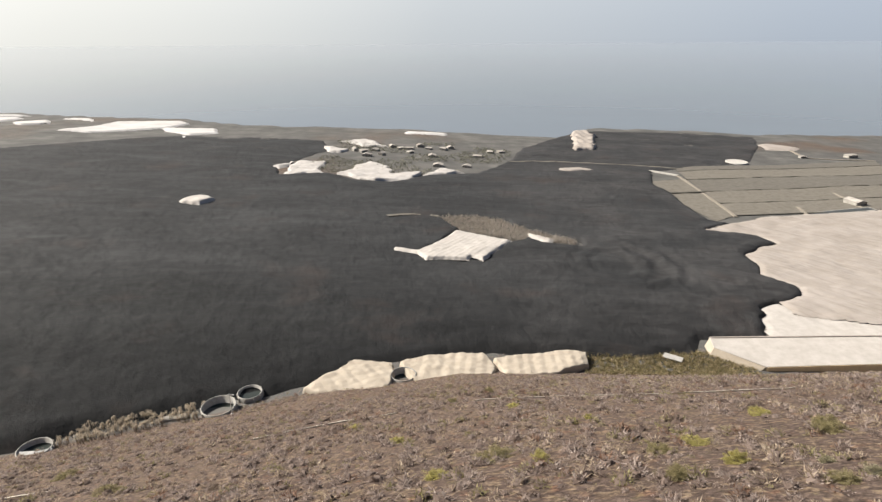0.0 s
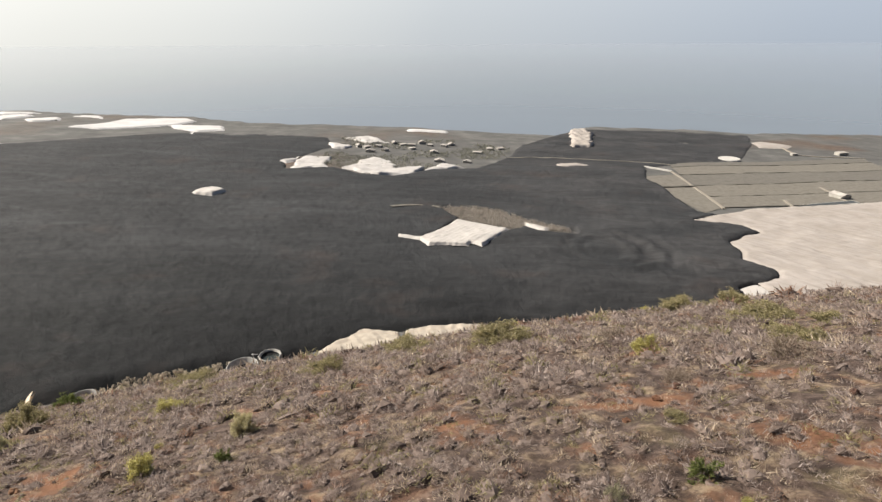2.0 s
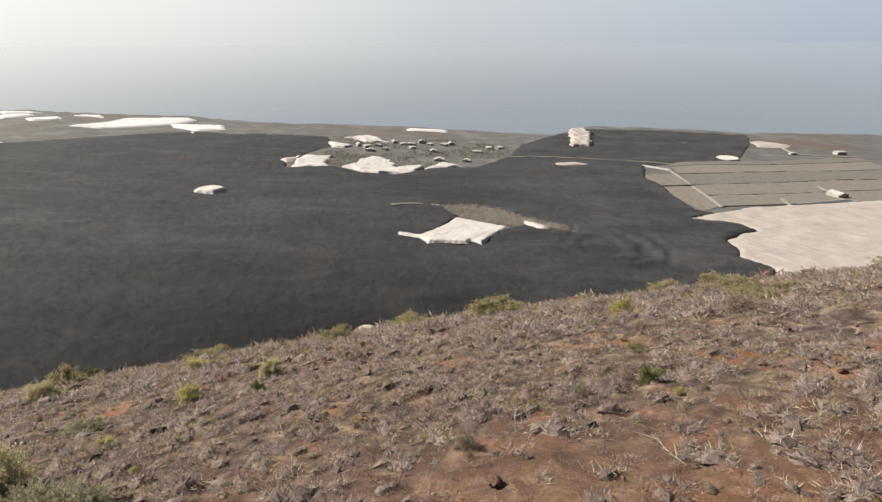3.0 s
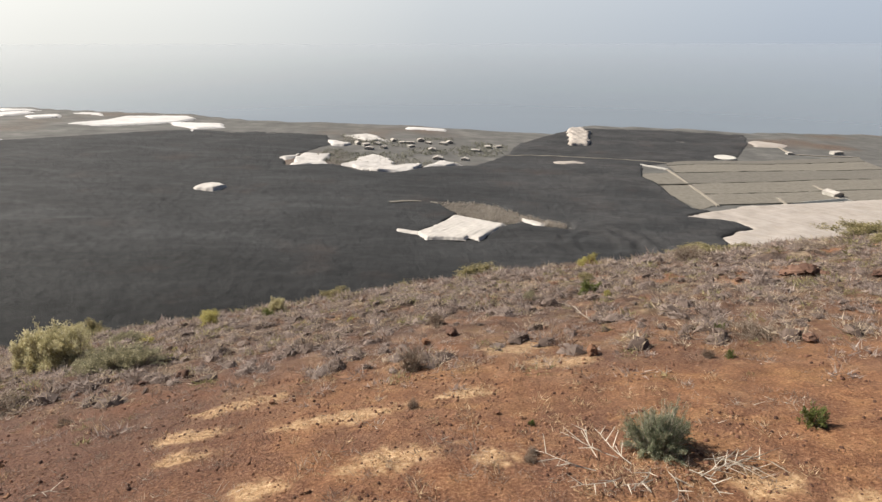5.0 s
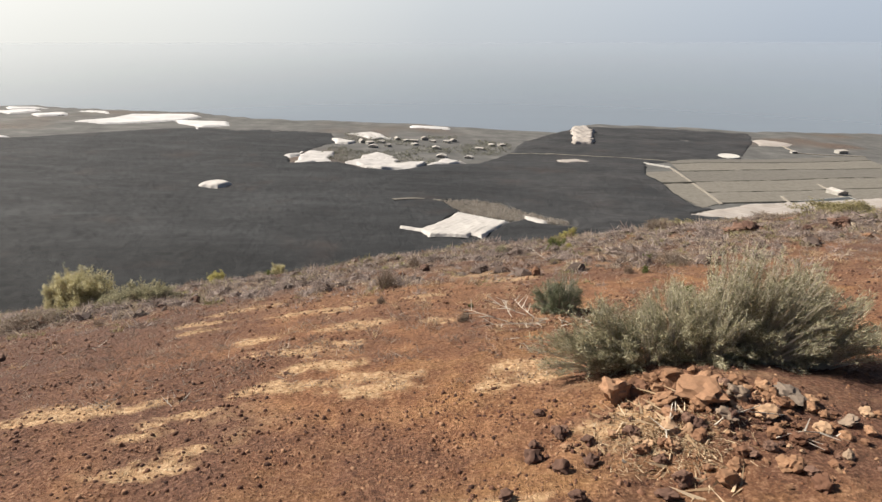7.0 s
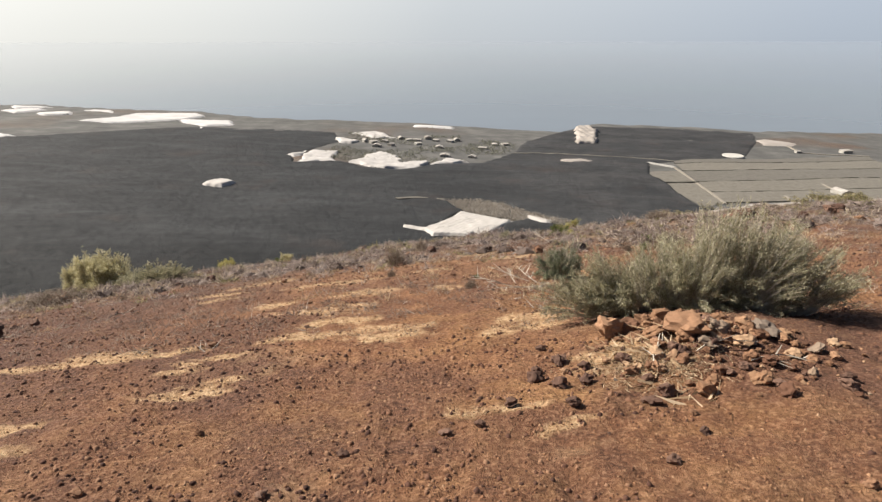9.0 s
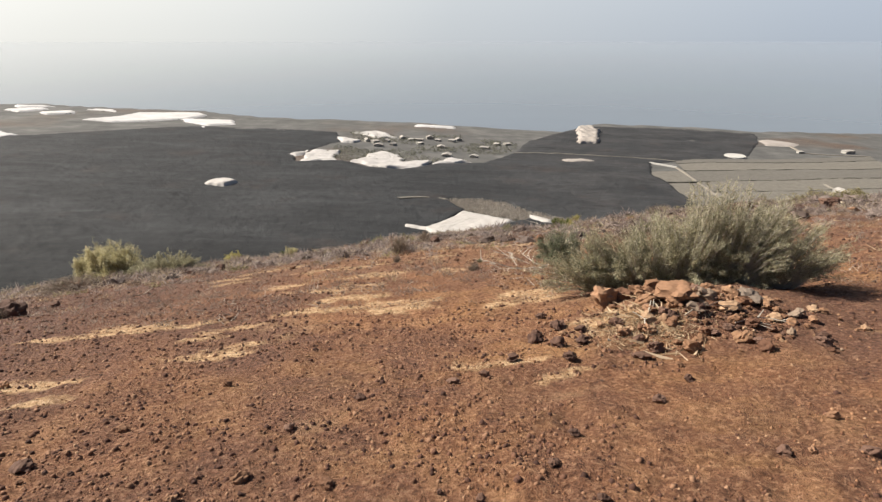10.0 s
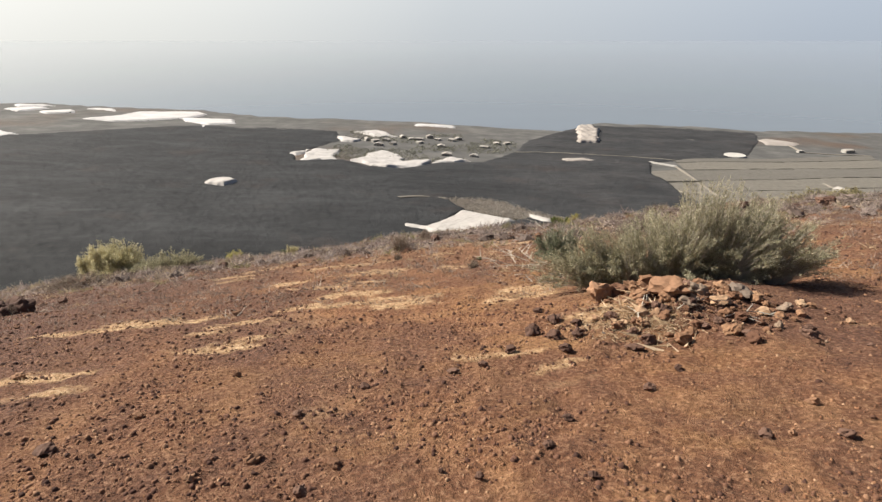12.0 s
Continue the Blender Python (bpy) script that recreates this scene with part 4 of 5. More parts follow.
def shrub_parts(lobes, stems, leaves, leaf, seed, bare=0.35, droop=0.0, stem_r=0.006, spread=0.9, flat=0.0, rough=0.72, tufts=0, gather=0.0, hollow=None):
    """Stem and leaf meshes of a bush. lobes: x, y, radius, height, share."""
    rnd = np.random.default_rng(seed)
    share = np.array([q[4] for q in lobes], float)
    pick = rnd.choice(len(lobes), stems, p=share / share.sum())
    L = np.array(lobes, float)[pick]
    az = rnd.uniform(0, 2 * np.pi, stems)
    el = np.arccos(rnd.uniform(0.02, 1.0, stems))
    out = np.stack([np.sin(el) * np.cos(az), np.sin(el) * np.sin(az), np.cos(el)], 1)
    size = rnd.uniform(rough, 1.05, stems) * (1 + 0.16 * np.sin(3 * az + seed) * np.sin(el))
    tip = np.stack([L[:, 0] + out[:, 0] * L[:, 2] * size, L[:, 1] + out[:, 1] * L[:, 2] * size, np.maximum(out[:, 2] * L[:, 3] * size, 0.10 * L[:, 3])], 1)
    if tufts:
        # branches end in tufts of uneven reach
        lead = rnd.integers(0, tufts, stems)
        L, out = L[lead], out[lead]
        tip = tip[lead] * np.where(rnd.random(tufts) < 0.25, rnd.uniform(0.78, 0.95, tufts), rnd.uniform(0.94, 1.07, tufts))[lead][:, None]
        tip = tip + rnd.normal(size=(stems, 3)) * 0.10 * L[:, 2:3] * np.array([1, 1, 0.8])
        tip[:, 2] = np.maximum(tip[:, 2], 0.06 * L[:, 3])
    if hollow is not None:
        # one flank hangs clear of the ground
        hang = np.clip((tip[:, 0] - hollow) / 0.5, 0, 1) * 0.33
        tip[:, 2] = hang + tip[:, 2] * (1 - hang / np.maximum(L[:, 3], 0.5))
    keep = 1 - gather
    root = np.stack([L[:, 0] * keep + 0.28 * out[:, 0] * L[:, 2] * spread, L[:, 1] * keep + 0.28 * out[:, 1] * L[:, 2] * spread, np.zeros(stems) - 0.02], 1)
    t = np.linspace(0, 1, 4 if stem_r < 0.006 or stems > 400 else 3)[None, :, None]
    mid = root * 0.5 + tip * 0.5 + np.array([0, 0, 0.16]) * L[:, 3:4] + rnd.normal(size=(stems, 3)) * 0.05 * L[:, 2:3]
    paths = root[:, None] * (1 - t) ** 2 + 2 * mid[:, None] * t * (1 - t) + tip[:, None] * t * t
    sv, sf = stalks(paths, stem_r, stem_r * 0.35)
    w = rnd.integers(0, stems, leaves)
    s = bare + (1.02 - bare) * rnd.random(leaves) ** 0.75
    r, m_, e = root[w], mid[w], tip[w]
    s1 = s[:, None]
    at = r * (1 - s1) ** 2 + 2 * m_ * s1 * (1 - s1) + e * s1 * s1
    along = unit(2 * (1 - s1) * (m_ - r) + 2 * s1 * (e - m_))
    way = unit(along * (0.9 - flat) + rnd.normal(size=(leaves, 3)) * (0.55 + 0.5 * flat) + np.array([0, 0, 0.25 - droop]))
    length = leaf[0] * rnd.uniform(0.6, 1.35, leaves)
    at = at + rnd.normal(size=(leaves, 3)) * leaf[0] * 1.6 * flat
    lv, lf = blades(at + rnd.normal(size=(leaves, 3)) * leaf[0] * 0.25, at + way * length[:, None], leaf[1] * rnd.uniform(0.7, 1.3, leaves), rnd)
    return (sv, sf), (lv, lf)


def shrub(name, label, category, lobes, stems, leaves, leaf, seed, leaf_material, bark=BARK, group="shrubs", **k):
    (sv, sf), (lv, lf) = shrub_parts(lobes, stems, leaves, leaf, seed, **k)
    ob = thing(name, 0, 0, 0, label, category, group)
    piece("branchwork", mesh_from("branchwork", sv, sf, bark), ob)
    if leaves:
        piece("foliage", mesh_from("foliage", lv, lf, leaf_material), ob)
    return ob


def set_down(ob, x, y, radius, height, turn):
    z = soil_at(x, y) - 0.03 * height
    return Matrix.Translation((x, y, z)) @ Matrix.Rotation(turn, 4, "Z") @ Matrix.Diagonal((radius, radius, height, 1))


# the great grey bush on its mound, two lobes of dense needles
big = shrub("grey_bush", "wide grey-green needle-leaved bush rooted in a stony mound", "bush",
            [(-1.52, -0.16, 0.34, 0.50, 0.05), (-1.18, 0.02, 0.42, 0.70, 0.09), (-0.85, -0.1, 0.40, 0.82, 0.09), (-0.52, 0.1, 0.46, 0.98, 0.12), (-0.15, -0.08, 0.46, 1.12, 0.13), (0.20, 0.16, 0.50, 1.34, 0.15),
             (0.50, -0.04, 0.48, 1.30, 0.14), (0.82, 0.12, 0.48, 1.16, 0.13), (1.12, -0.05, 0.44, 0.96, 0.09), (1.40, 0.06, 0.34, 0.70, 0.06)],
            2600, 84000, (0.056, 0.0072), 11, GREY_NEEDLES, PALE_BARK, bare=0.45, stem_r=0.0046, rough=0.82, flat=0.12, tufts=900, gather=0.22, hollow=0.55)
big.matrix_world = pose(3.02, 6.5, soil_at(2.95, 6.5) - 0.05, 0, 0, -4) @ Matrix.Diagonal((1, 1, 0.93, 1))

small = shrub("grey_bush", "small dense grey-green bush among bleached twigs", "bush", [(-0.13, 0, 0.28, 0.56, 1), (0.13, 0.04, 0.30, 0.66, 1.2), (0.0, -0.1, 0.28, 0.52, 1)],
              620, 20000, (0.034, 0.0062), 12, GREEN_GREY, PALE_BARK, bare=0.5, stem_r=0.005, rough=0.86, tufts=220, gather=0.2, flat=0.2)
small.matrix_world = pose(2.0, 9.25, soil_at(2.0, 9.25) - 0.04)

KINDS = {
    "olive": ("olive_shrub", "rounded yellow-olive shrub on the dry slope", OLIVE_LEAVES, BARK, 300, 9000, (0.058, 0.028), dict(bare=0.55, rough=0.82, flat=0.45, tufts=80)),
    "yellow": ("yellow_shrub", "bright yellow-green cushion shrub on the dry slope", YELLOW_LEAVES, BARK, 300, 9000, (0.056, 0.028), dict(bare=0.55, rough=0.84, flat=0.5, tufts=64)),
    "pale": ("flowering_shrub", "pale flowering shrub with whitish tips", PALE_LEAVES, BARK, 330, 15000, (0.044, 0.020), dict(bare=0.6, rough=0.84, flat=0.5, tufts=150)),
    "green": ("green_shrub", "small fresh-green shrub in red soil", GREEN_LEAVES, BARK, 160, 3600, (0.10, 0.034), dict(bare=0.45, tufts=40)),
    "grey": ("grey_shrub", "grey-green dense shrub with thin stems", GREY_NEEDLES, BARK, 260, 13000, (0.060, 0.014), dict(bare=0.40, tufts=150)),
    "dry": ("dry_shrub", "leafless brown shrub of thin dry twigs", DRY_TWIGS, DRY_TWIGS, 200, 2400, (0.16, 0.012), dict(bare=0.30, stem_r=0.010)),
}
SPOTS = {}
# x, y, radius, height
SPOTS["yellow"] = [(9.9, 79.8, 1.55, 0.94), (24.6, 73.2, 1.55, 0.94), (21.0, 101.3, 1.12, 0.68), (-5.4, 100.0, 1.12, 0.68), (-0.4, 79.2, 1.54, 0.94), (25.2, 80.4, 1.13, 0.68), (38.9, 92.6, 1.3, 0.79), (13.9, 119.6, 1.42, 0.86), (-14.2, 120.8, 1.46, 0.88), (7.6, 31.5, 0.62, 1.0), (-13.0, 32.7, 0.75, 0.6), (-9.25, 24.0, 0.6, 0.8), (-9.6, 19.9, 0.45, 0.45), (-7.8, 18.0, 0.36, 0.45), (-3.1, 19.7, 0.4, 0.4), (1.2, 19.4, 0.25, 0.3), (-10.4, 26.9, 0.6, 0.4), (4.5, 19.0, 0.3, 0.3)]
SPOTS["olive"] = [(18.8, 70.6, 1.6, 0.97), (27.6, 66.2, 1.1, 0.67), (12.6, 148.6, 1.89, 1.14), (3.7, 138.0, 1.53, 0.93), (6.1, 83.8, 1.41, 0.85), (37.8, 80.4, 1.47, 0.89), (-45.8, 98.1, 1.49, 0.9), (-67.9, 119.5, 1.81, 1.1), (20.6, 78.5, 1.09, 0.66), (2.7, 40.2, 1.7, 1.35), (21.1, 56.7, 2.0, 1.2), (-2.9, 45.5, 1.8, 0.9), (-6.9, 37.5, 0.85, 0.7), (16.9, 38.2, 1.6, 0.8), (-18.7, 47.0, 1.3, 0.8), (4.2, 40.6, 0.6, 0.6), (-21.5, 34.8, 1.0, 1.5), (22.4, 50.7, 1.3, 0.9), (17.2, 34.4, 0.9, 0.6), (5.1, 23.2, 0.45, 0.36), (20.5, 28.0, 1.0, 0.8), (24.5, 34.5, 1.5, 0.9), (13.4, 30.5, 1.1, 0.7)]
SPOTS["grey"] = [(30.0, 70.8, 1.04, 0.63), (30.5, 67.0, 1.06, 0.64), (-0.4, 50.0, 0.9, 0.7), (2.4, 19.7, 0.35, 0.5), (-8.3, 16.2, 1.15, 1.3), (-8.9, 16.5, 0.9, 1.1), (-7.7, 16.0, 0.85, 0.95), (-11.4, 21.6, 0.85, 0.75), (-8.9, 15.9, 0.6, 0.5)]
SPOTS["dry"] = [(-26.3, 89.2, 1.38, 0.67), (-15.2, 93.2, 1.12, 0.54), (49.3, 97.0, 0.92, 0.45), (-22.5, 108.8, 1.27, 0.62), (-18.4, 46.1, 1.1, 0.6), (7.7, 36.5, 1.0, 0.6), (-1.0, 42.3, 1.1, 0.7), (11.6, 28.3, 1.2, 0.9), (7.1, 27.2, 0.7, 0.5), (-0.5, 17.1, 0.35, 0.4), (-0.9, 11.2, 0.42, 0.48), (-0.95, 13.2, 0.45, 0.5), (5.7, 13.6, 0.85, 0.6), (5.2, 17.0, 0.5, 0.55), (0.55, 9.3, 0.4, 0.36), (4.2, 12.5, 0.4, 0.4), (-9.2, 13.2, 0.8, 0.5), (-7.0, 12.2, 0.6, 0.4), (0.6, 9.45, 0.33, 0.34), (-0.5, 16.6, 0.35, 0.32), (-3.0, 19.0, 0.5, 0.4), (-7.2, 8.6, 0.5, 0.5), (15.0, 26.0, 0.8, 0.6)]
SPOTS["pale"] = [(-7.55, 27.1, 0.68, 0.95), (-6.5, 33.0, 0.35, 0.4), (-18.4, 29.3, 1.5, 1.1), (-11.3, 17.9, 1.3, 1.75), (-10.5, 17.6, 1.0, 1.4), (-12.1, 18.2, 0.95, 1.3)]
SPOTS["green"] = [(-28.0, 47.0, 1.9, 1.3), (-7.1, 24.1, 0.35, 0.4), (4.4, 20.3, 0.5, 0.5), (4.5, 12.4, 0.36, 0.52), (5.15, 14.0, 0.38, 0.5), (4.1, 9.7, 0.5, 0.66), (6.1, 10.2, 0.3, 0.36), (-7.6, 8.2, 0.3, 0.4), (0.75, 10.3, 0.22, 0.3)]
made = {}
rng = random.Random(21)
for kind, (x, y, r, h) in [(k, q) for k, l in SPOTS.items() for q in l]:
    name, label, leafy, bark, stems, leaves, leaf, extra = KINDS[kind]
    variant = (kind, rng.randrange(3 if kind in ("olive", "yellow") else 2), r > 0.6)
    turn = rng.uniform(0, 6.28)
    fine = 1.0 if r > 0.6 else 1.5
    if variant not in made:
        lobes = [(rng.uniform(-0.24, 0.24), rng.uniform(-0.24, 0.24), rng.uniform(0.5, 0.68), rng.uniform(0.72, 1.0), 1.0) for _ in range(5)]
        made[variant] = shrub(name, label, "shrub", lobes, stems, leaves if r > 0.6 else leaves // 3, (leaf[0] * fine, leaf[1] * fine), 100 + len(made), leafy, bark, "shrubs on the slope", **extra)
        made[variant].matrix_world = set_down(made[variant], x, y, r, h, turn)
    else:
        copy_thing(made[variant], set_down(made[variant], x, y, r, h, turn))


# low dry scrub that covers the slope, too much to count
def scrub(name, label, material, spots, sizes, per, width, seed, lean=0.8, reach=(0.35, 0.8), fuzz=0.55, heap=0.3, lie=1.0):
    """Clumps of short stalks that start anywhere inside a low dome."""
    rnd = np.random.default_rng(seed)
    n = len(spots)
    z = soil(spots[:, 0], spots[:, 1])
    c = np.repeat(np.column_stack([spots, z]), per, 0)
    stretch = np.repeat(rnd.uniform(0.7, 1.35, (n, 3)), per, 0)
    s = np.repeat(sizes, per)
    az, up = rnd.uniform(0, 2 * np.pi, n * per), rnd.uniform(0.0, 1.0, n * per)
    flat = np.sqrt(1 - up * up)
    way = np.stack([flat * np.cos(az), flat * np.sin(az), up * lean], 1)
    root = c + way * stretch * (s * rnd.uniform(0.15, 0.85, n * per) ** 0.6)[:, None]
    root[:, 2] = soil(root[:, 0], root[:, 1]) - 0.01 + heap * s * up * lean
    d = unit(0.55 * way + np.array([0, 0, 0.45 * lean]) + fuzz * rnd.normal(size=way.shape) * np.array([1, 1, 0.6]))
    d = unit(d * np.array([1, 1, lie]))
    tip = root + d * (s * rnd.uniform(reach[0], reach[1], n * per))[:, None]
    v, f = blades(root, tip, width * s * rnd.uniform(0.5, 1.5, n * per), rnd)
    return tagged(new(name, mesh_from(name, v, f, material)), label, "scrub", kind="stuff")


def brushes(spots, sizes, per, width, seed, reach=(0.22, 0.55), heap=0.4):
    """The same scrub, sorted into its kinds of plant."""
    rnd = np.random.default_rng(seed)
    lot, start = rnd.random(len(spots)), 0.0
    for i, (share, label, material) in enumerate(BRUSH):
        mine = (lot >= start) & (lot < start + share)
        start += share
        scrub("dry_scrub", label, material, spots[mine], sizes[mine], per, width, seed + i, 0.75, reach, 0.6, heap=heap)


def scatter(n, y0, y1, half, power, seed, cover=None):
    """Spots on the slope, denser nearby, within a wedge that opens ahead."""
    rnd = np.random.default_rng(seed)
    y = y0 + (y1 - y0) * rnd.random(n) ** power
    x = rnd.uniform(-1, 1, n) * (half[0] + half[1] * y)
    p = np.stack([x, y], 1)
    if cover:
        p = p[rnd.random(n) < cover(p[:, 0], p[:, 1])]
    return p, rnd


def grown(x, y):
    right = smooth(-2, 2, x)
    return np.clip(0.78 + 1.1 * fbm(x, y, 4, 4, 61), 0.03, 1) * smooth(8 + 2.5 * right, 16 + 4 * right, y + 0.35 * np.abs(x + 2))


def cushions(spots, radii, per, seed, tall=0.62, thick=0.12):
    """Rounded cushions of fine twigs: a rough dense heart, coloured dark as inner shade, and loose ends; sorted into
    their kinds of plant.
    """
    rnd = np.random.default_rng(seed)
    lot, start = rnd.random(len(spots)), 0.0
    rings, around = np.array([-0.15, 0.4, 0.9]), 6
    turn = np.arange(around) * 2 * np.pi / around
    up = np.repeat(rings, around)
    az = np.tile(turn, len(rings)) + np.repeat(np.arange(len(rings)) % 2, around) * np.pi / around
    q = grid_faces(len(rings), around)
    seam = np.arange(len(rings) - 1) * around
    q = np.concatenate([q, np.stack([seam + around - 1, seam, seam + around, seam + 2 * around - 1], 1)])
    cell = np.concatenate([q[:, [0, 1, 2]], q[:, [0, 2, 3]]])
    last = (len(rings) - 1) * around
    cap = np.stack([np.full(around - 2, last), last + 1 + np.arange(around - 2), last + 2 + np.arange(around - 2)], 1)
    cell = np.concatenate([cell, cap])
    for share, label, material in BRUSH:
        mine = (lot >= start) & (lot < start + share)
        start += share
        n, r0 = int(mine.sum()), radii[mine]
        c0 = np.column_stack([spots[mine], soil(spots[mine, 0], spots[mine, 1])])
        lean, wide, high = rnd.uniform(0, 6.28, n), rnd.uniform(0.1, 0.4, n), rnd.uniform(0.55, 1.2, n) * tall

        def shell(az, up, lean, wide, high):
            flat = np.sqrt(np.clip(1 - up * up, 0, 1)) * (1 + wide * np.cos(2 * (az - lean)) + 0.16 * np.sin(3 * az + lean) + 0.10 * np.sin(7 * az + 2 * lean))
            return np.stack([flat * np.cos(az), flat * np.sin(az), up * high], -1)

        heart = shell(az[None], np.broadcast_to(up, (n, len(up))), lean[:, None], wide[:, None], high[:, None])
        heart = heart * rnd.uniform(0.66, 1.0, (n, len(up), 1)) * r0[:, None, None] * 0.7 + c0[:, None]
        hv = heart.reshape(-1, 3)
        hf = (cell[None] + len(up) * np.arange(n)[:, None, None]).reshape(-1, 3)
        r, c = np.repeat(r0, per), np.repeat(c0, per, 0)
        a1, u1 = rnd.uniform(0, 2 * np.pi, n * per), rnd.uniform(0.0, 1.0, n * per)
        way = shell(a1, u1, np.repeat(lean, per), np.repeat(wide, per), np.repeat(high, per))
        root = c + way * (r * rnd.uniform(0.35, 0.8, n * per))[:, None]
        tip = root + unit(way + np.array([0, 0, 0.3]) + 0.6 * rnd.normal(size=way.shape)) * (r * rnd.uniform(0.25, 0.55, n * per))[:, None]
        v, f = blades(root, tip, thick * r * rnd.uniform(0.6, 1.4, n * per), rnd)
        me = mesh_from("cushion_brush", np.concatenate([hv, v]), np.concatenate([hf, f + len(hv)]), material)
        me.materials.append(SHADED_HEART)
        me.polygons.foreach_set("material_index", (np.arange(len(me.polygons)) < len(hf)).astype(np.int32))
        tagged(new("cushion_brush", me), label, "scrub", kind="stuff")


p, rnd = scatter(4200, 11, 28, (5, 0.74), 0.85, 301, grown)
brushes(p, 0.10 + 0.22 * rnd.random(len(p)) ** 1.6, 36, 0.062, 302, (0.25, 0.75))
p, rnd = scatter(3500, 13, 30, (4, 0.74), 0.85, 304, grown)
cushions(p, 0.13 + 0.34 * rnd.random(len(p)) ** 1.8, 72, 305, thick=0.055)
p, rnd = scatter(3600, 27, 50, (1, 0.74), 0.9, 311, grown)
brushes(p, 0.15 + 0.30 * rnd.random(len(p)) ** 1.8, 24, 0.11, 320, (0.22, 0.55), 0.75)
p, rnd = scatter(4300, 27, 50, (1, 0.74), 0.9, 312, grown)
cushions(p, 0.24 + 0.56 * rnd.random(len(p)) ** 1.7, 72, 313, thick=0.065)
lower = lambda x, y: np.clip(0.7 + 0.9 * fbm(x, y, 7, 4, 62), 0.08, 1) * (hill(x, y) > plain(x, y))
p, rnd = scatter(2200, 46, 165, (-8, 0.76), 0.72, 303, lower)
brushes(p, 0.22 + 0.34 * rnd.random(len(p)) ** 1.6, 26, 0.17, 340, (0.22, 0.5), 1.0)
p, rnd = scatter(7200, 46, 185, (-8, 0.76), 0.75, 323, lower)
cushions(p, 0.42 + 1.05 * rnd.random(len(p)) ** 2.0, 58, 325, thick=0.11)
p = np.stack([np.random.default_rng(326).uniform(-74, -44, 420), np.random.default_rng(327).uniform(196, 236, 420)], 1)
p = p[(lava_depth(p[:, 0], p[:, 1]) < 1) & (np.hypot(p[:, 0] + 77, p[:, 1] - 207) > 7) & (np.hypot(p[:, 0] + 69, p[:, 1] - 217) > 5.5) & (inside(FOOT_NETS[0][0], p[:, 0], p[:, 1]) < 0)]
cushions(p, np.random.default_rng(328).uniform(0.6, 1.4, len(p)), 50, 329, thick=0.10)
rnd = np.random.default_rng(309)
p = np.stack([rnd.uniform(-160, 130, 9000), rnd.uniform(140, 262, 9000)], 1)
deep, rise = lava_depth(p[:, 0], p[:, 1]), hill(p[:, 0], p[:, 1]) - plain(p[:, 0], p[:, 1])
p = p[((rise > -2) | (deep > -22)) & (p[:, 1] > 150 - 0.3 * np.abs(p[:, 0])) & (deep < 4)]
for poly, _ in FOOT_NETS:
    p = p[inside(poly, p[:, 0], p[:, 1]) < 0.5]
for x, y, r in ((-77, 207, 6.5), (-69, 217, 5), (-12.5, 230, 5.5), (-125, 182, 5.5)):
    p = p[np.hypot(p[:, 0] - x, p[:, 1] - y) > r]
brushes(p, rnd.uniform(0.4, 1.0, len(p)), 14, 0.2, 360, (0.25, 0.6), 1.0)
p, rnd = scatter(6400, 6.5, 22, (4, 0.8), 0.9, 305, lambda x, y: np.clip(0.22 + 1.1 * fbm(x, y, 2.2, 4, 63) + 0.3 * smooth(9, 20, y) + 0.3 * smooth(2, 7, -x), 0.0, 1))
scrub("dry_tufts", "sparse dry tufts in red soil near the crest", SCRUB, p, rnd.uniform(0.05, 0.19, len(p)), 22, 0.05, 306)
p, rnd = scatter(2600, 7.5, 26, (4, 0.8), 0.9, 307, lambda x, y: np.clip(0.2 + 1.3 * fbm(x, y, 2.5, 3, 64), 0.0, 1))
scrub("straw_tufts", "bleached straw tufts along the crest", STRAW, p, rnd.uniform(0.06, 0.2, len(p)), 28, 0.06, 308)

p, rnd = scatter(2200, 6.5, 20, (3, 0.78), 0.9, 317, lambda x, y: np.clip(0.25 + 1.2 * fbm(x, y, 1.8, 3, 67), 0.0, 1))
scrub("twig_litter", "pale grey twig litter strewn on red soil", tinted("weathered_twigs", [(0.0, (0.24, 0.19, 0.155)), (0.6, (0.44, 0.37, 0.31)), (1.0, (0.66, 0.58, 0.49))], 2.0, veil=0.2), p, rnd.uniform(0.08, 0.24, len(p)), 16, 0.05, 318, 0.25, (0.4, 1.1), 0.8)

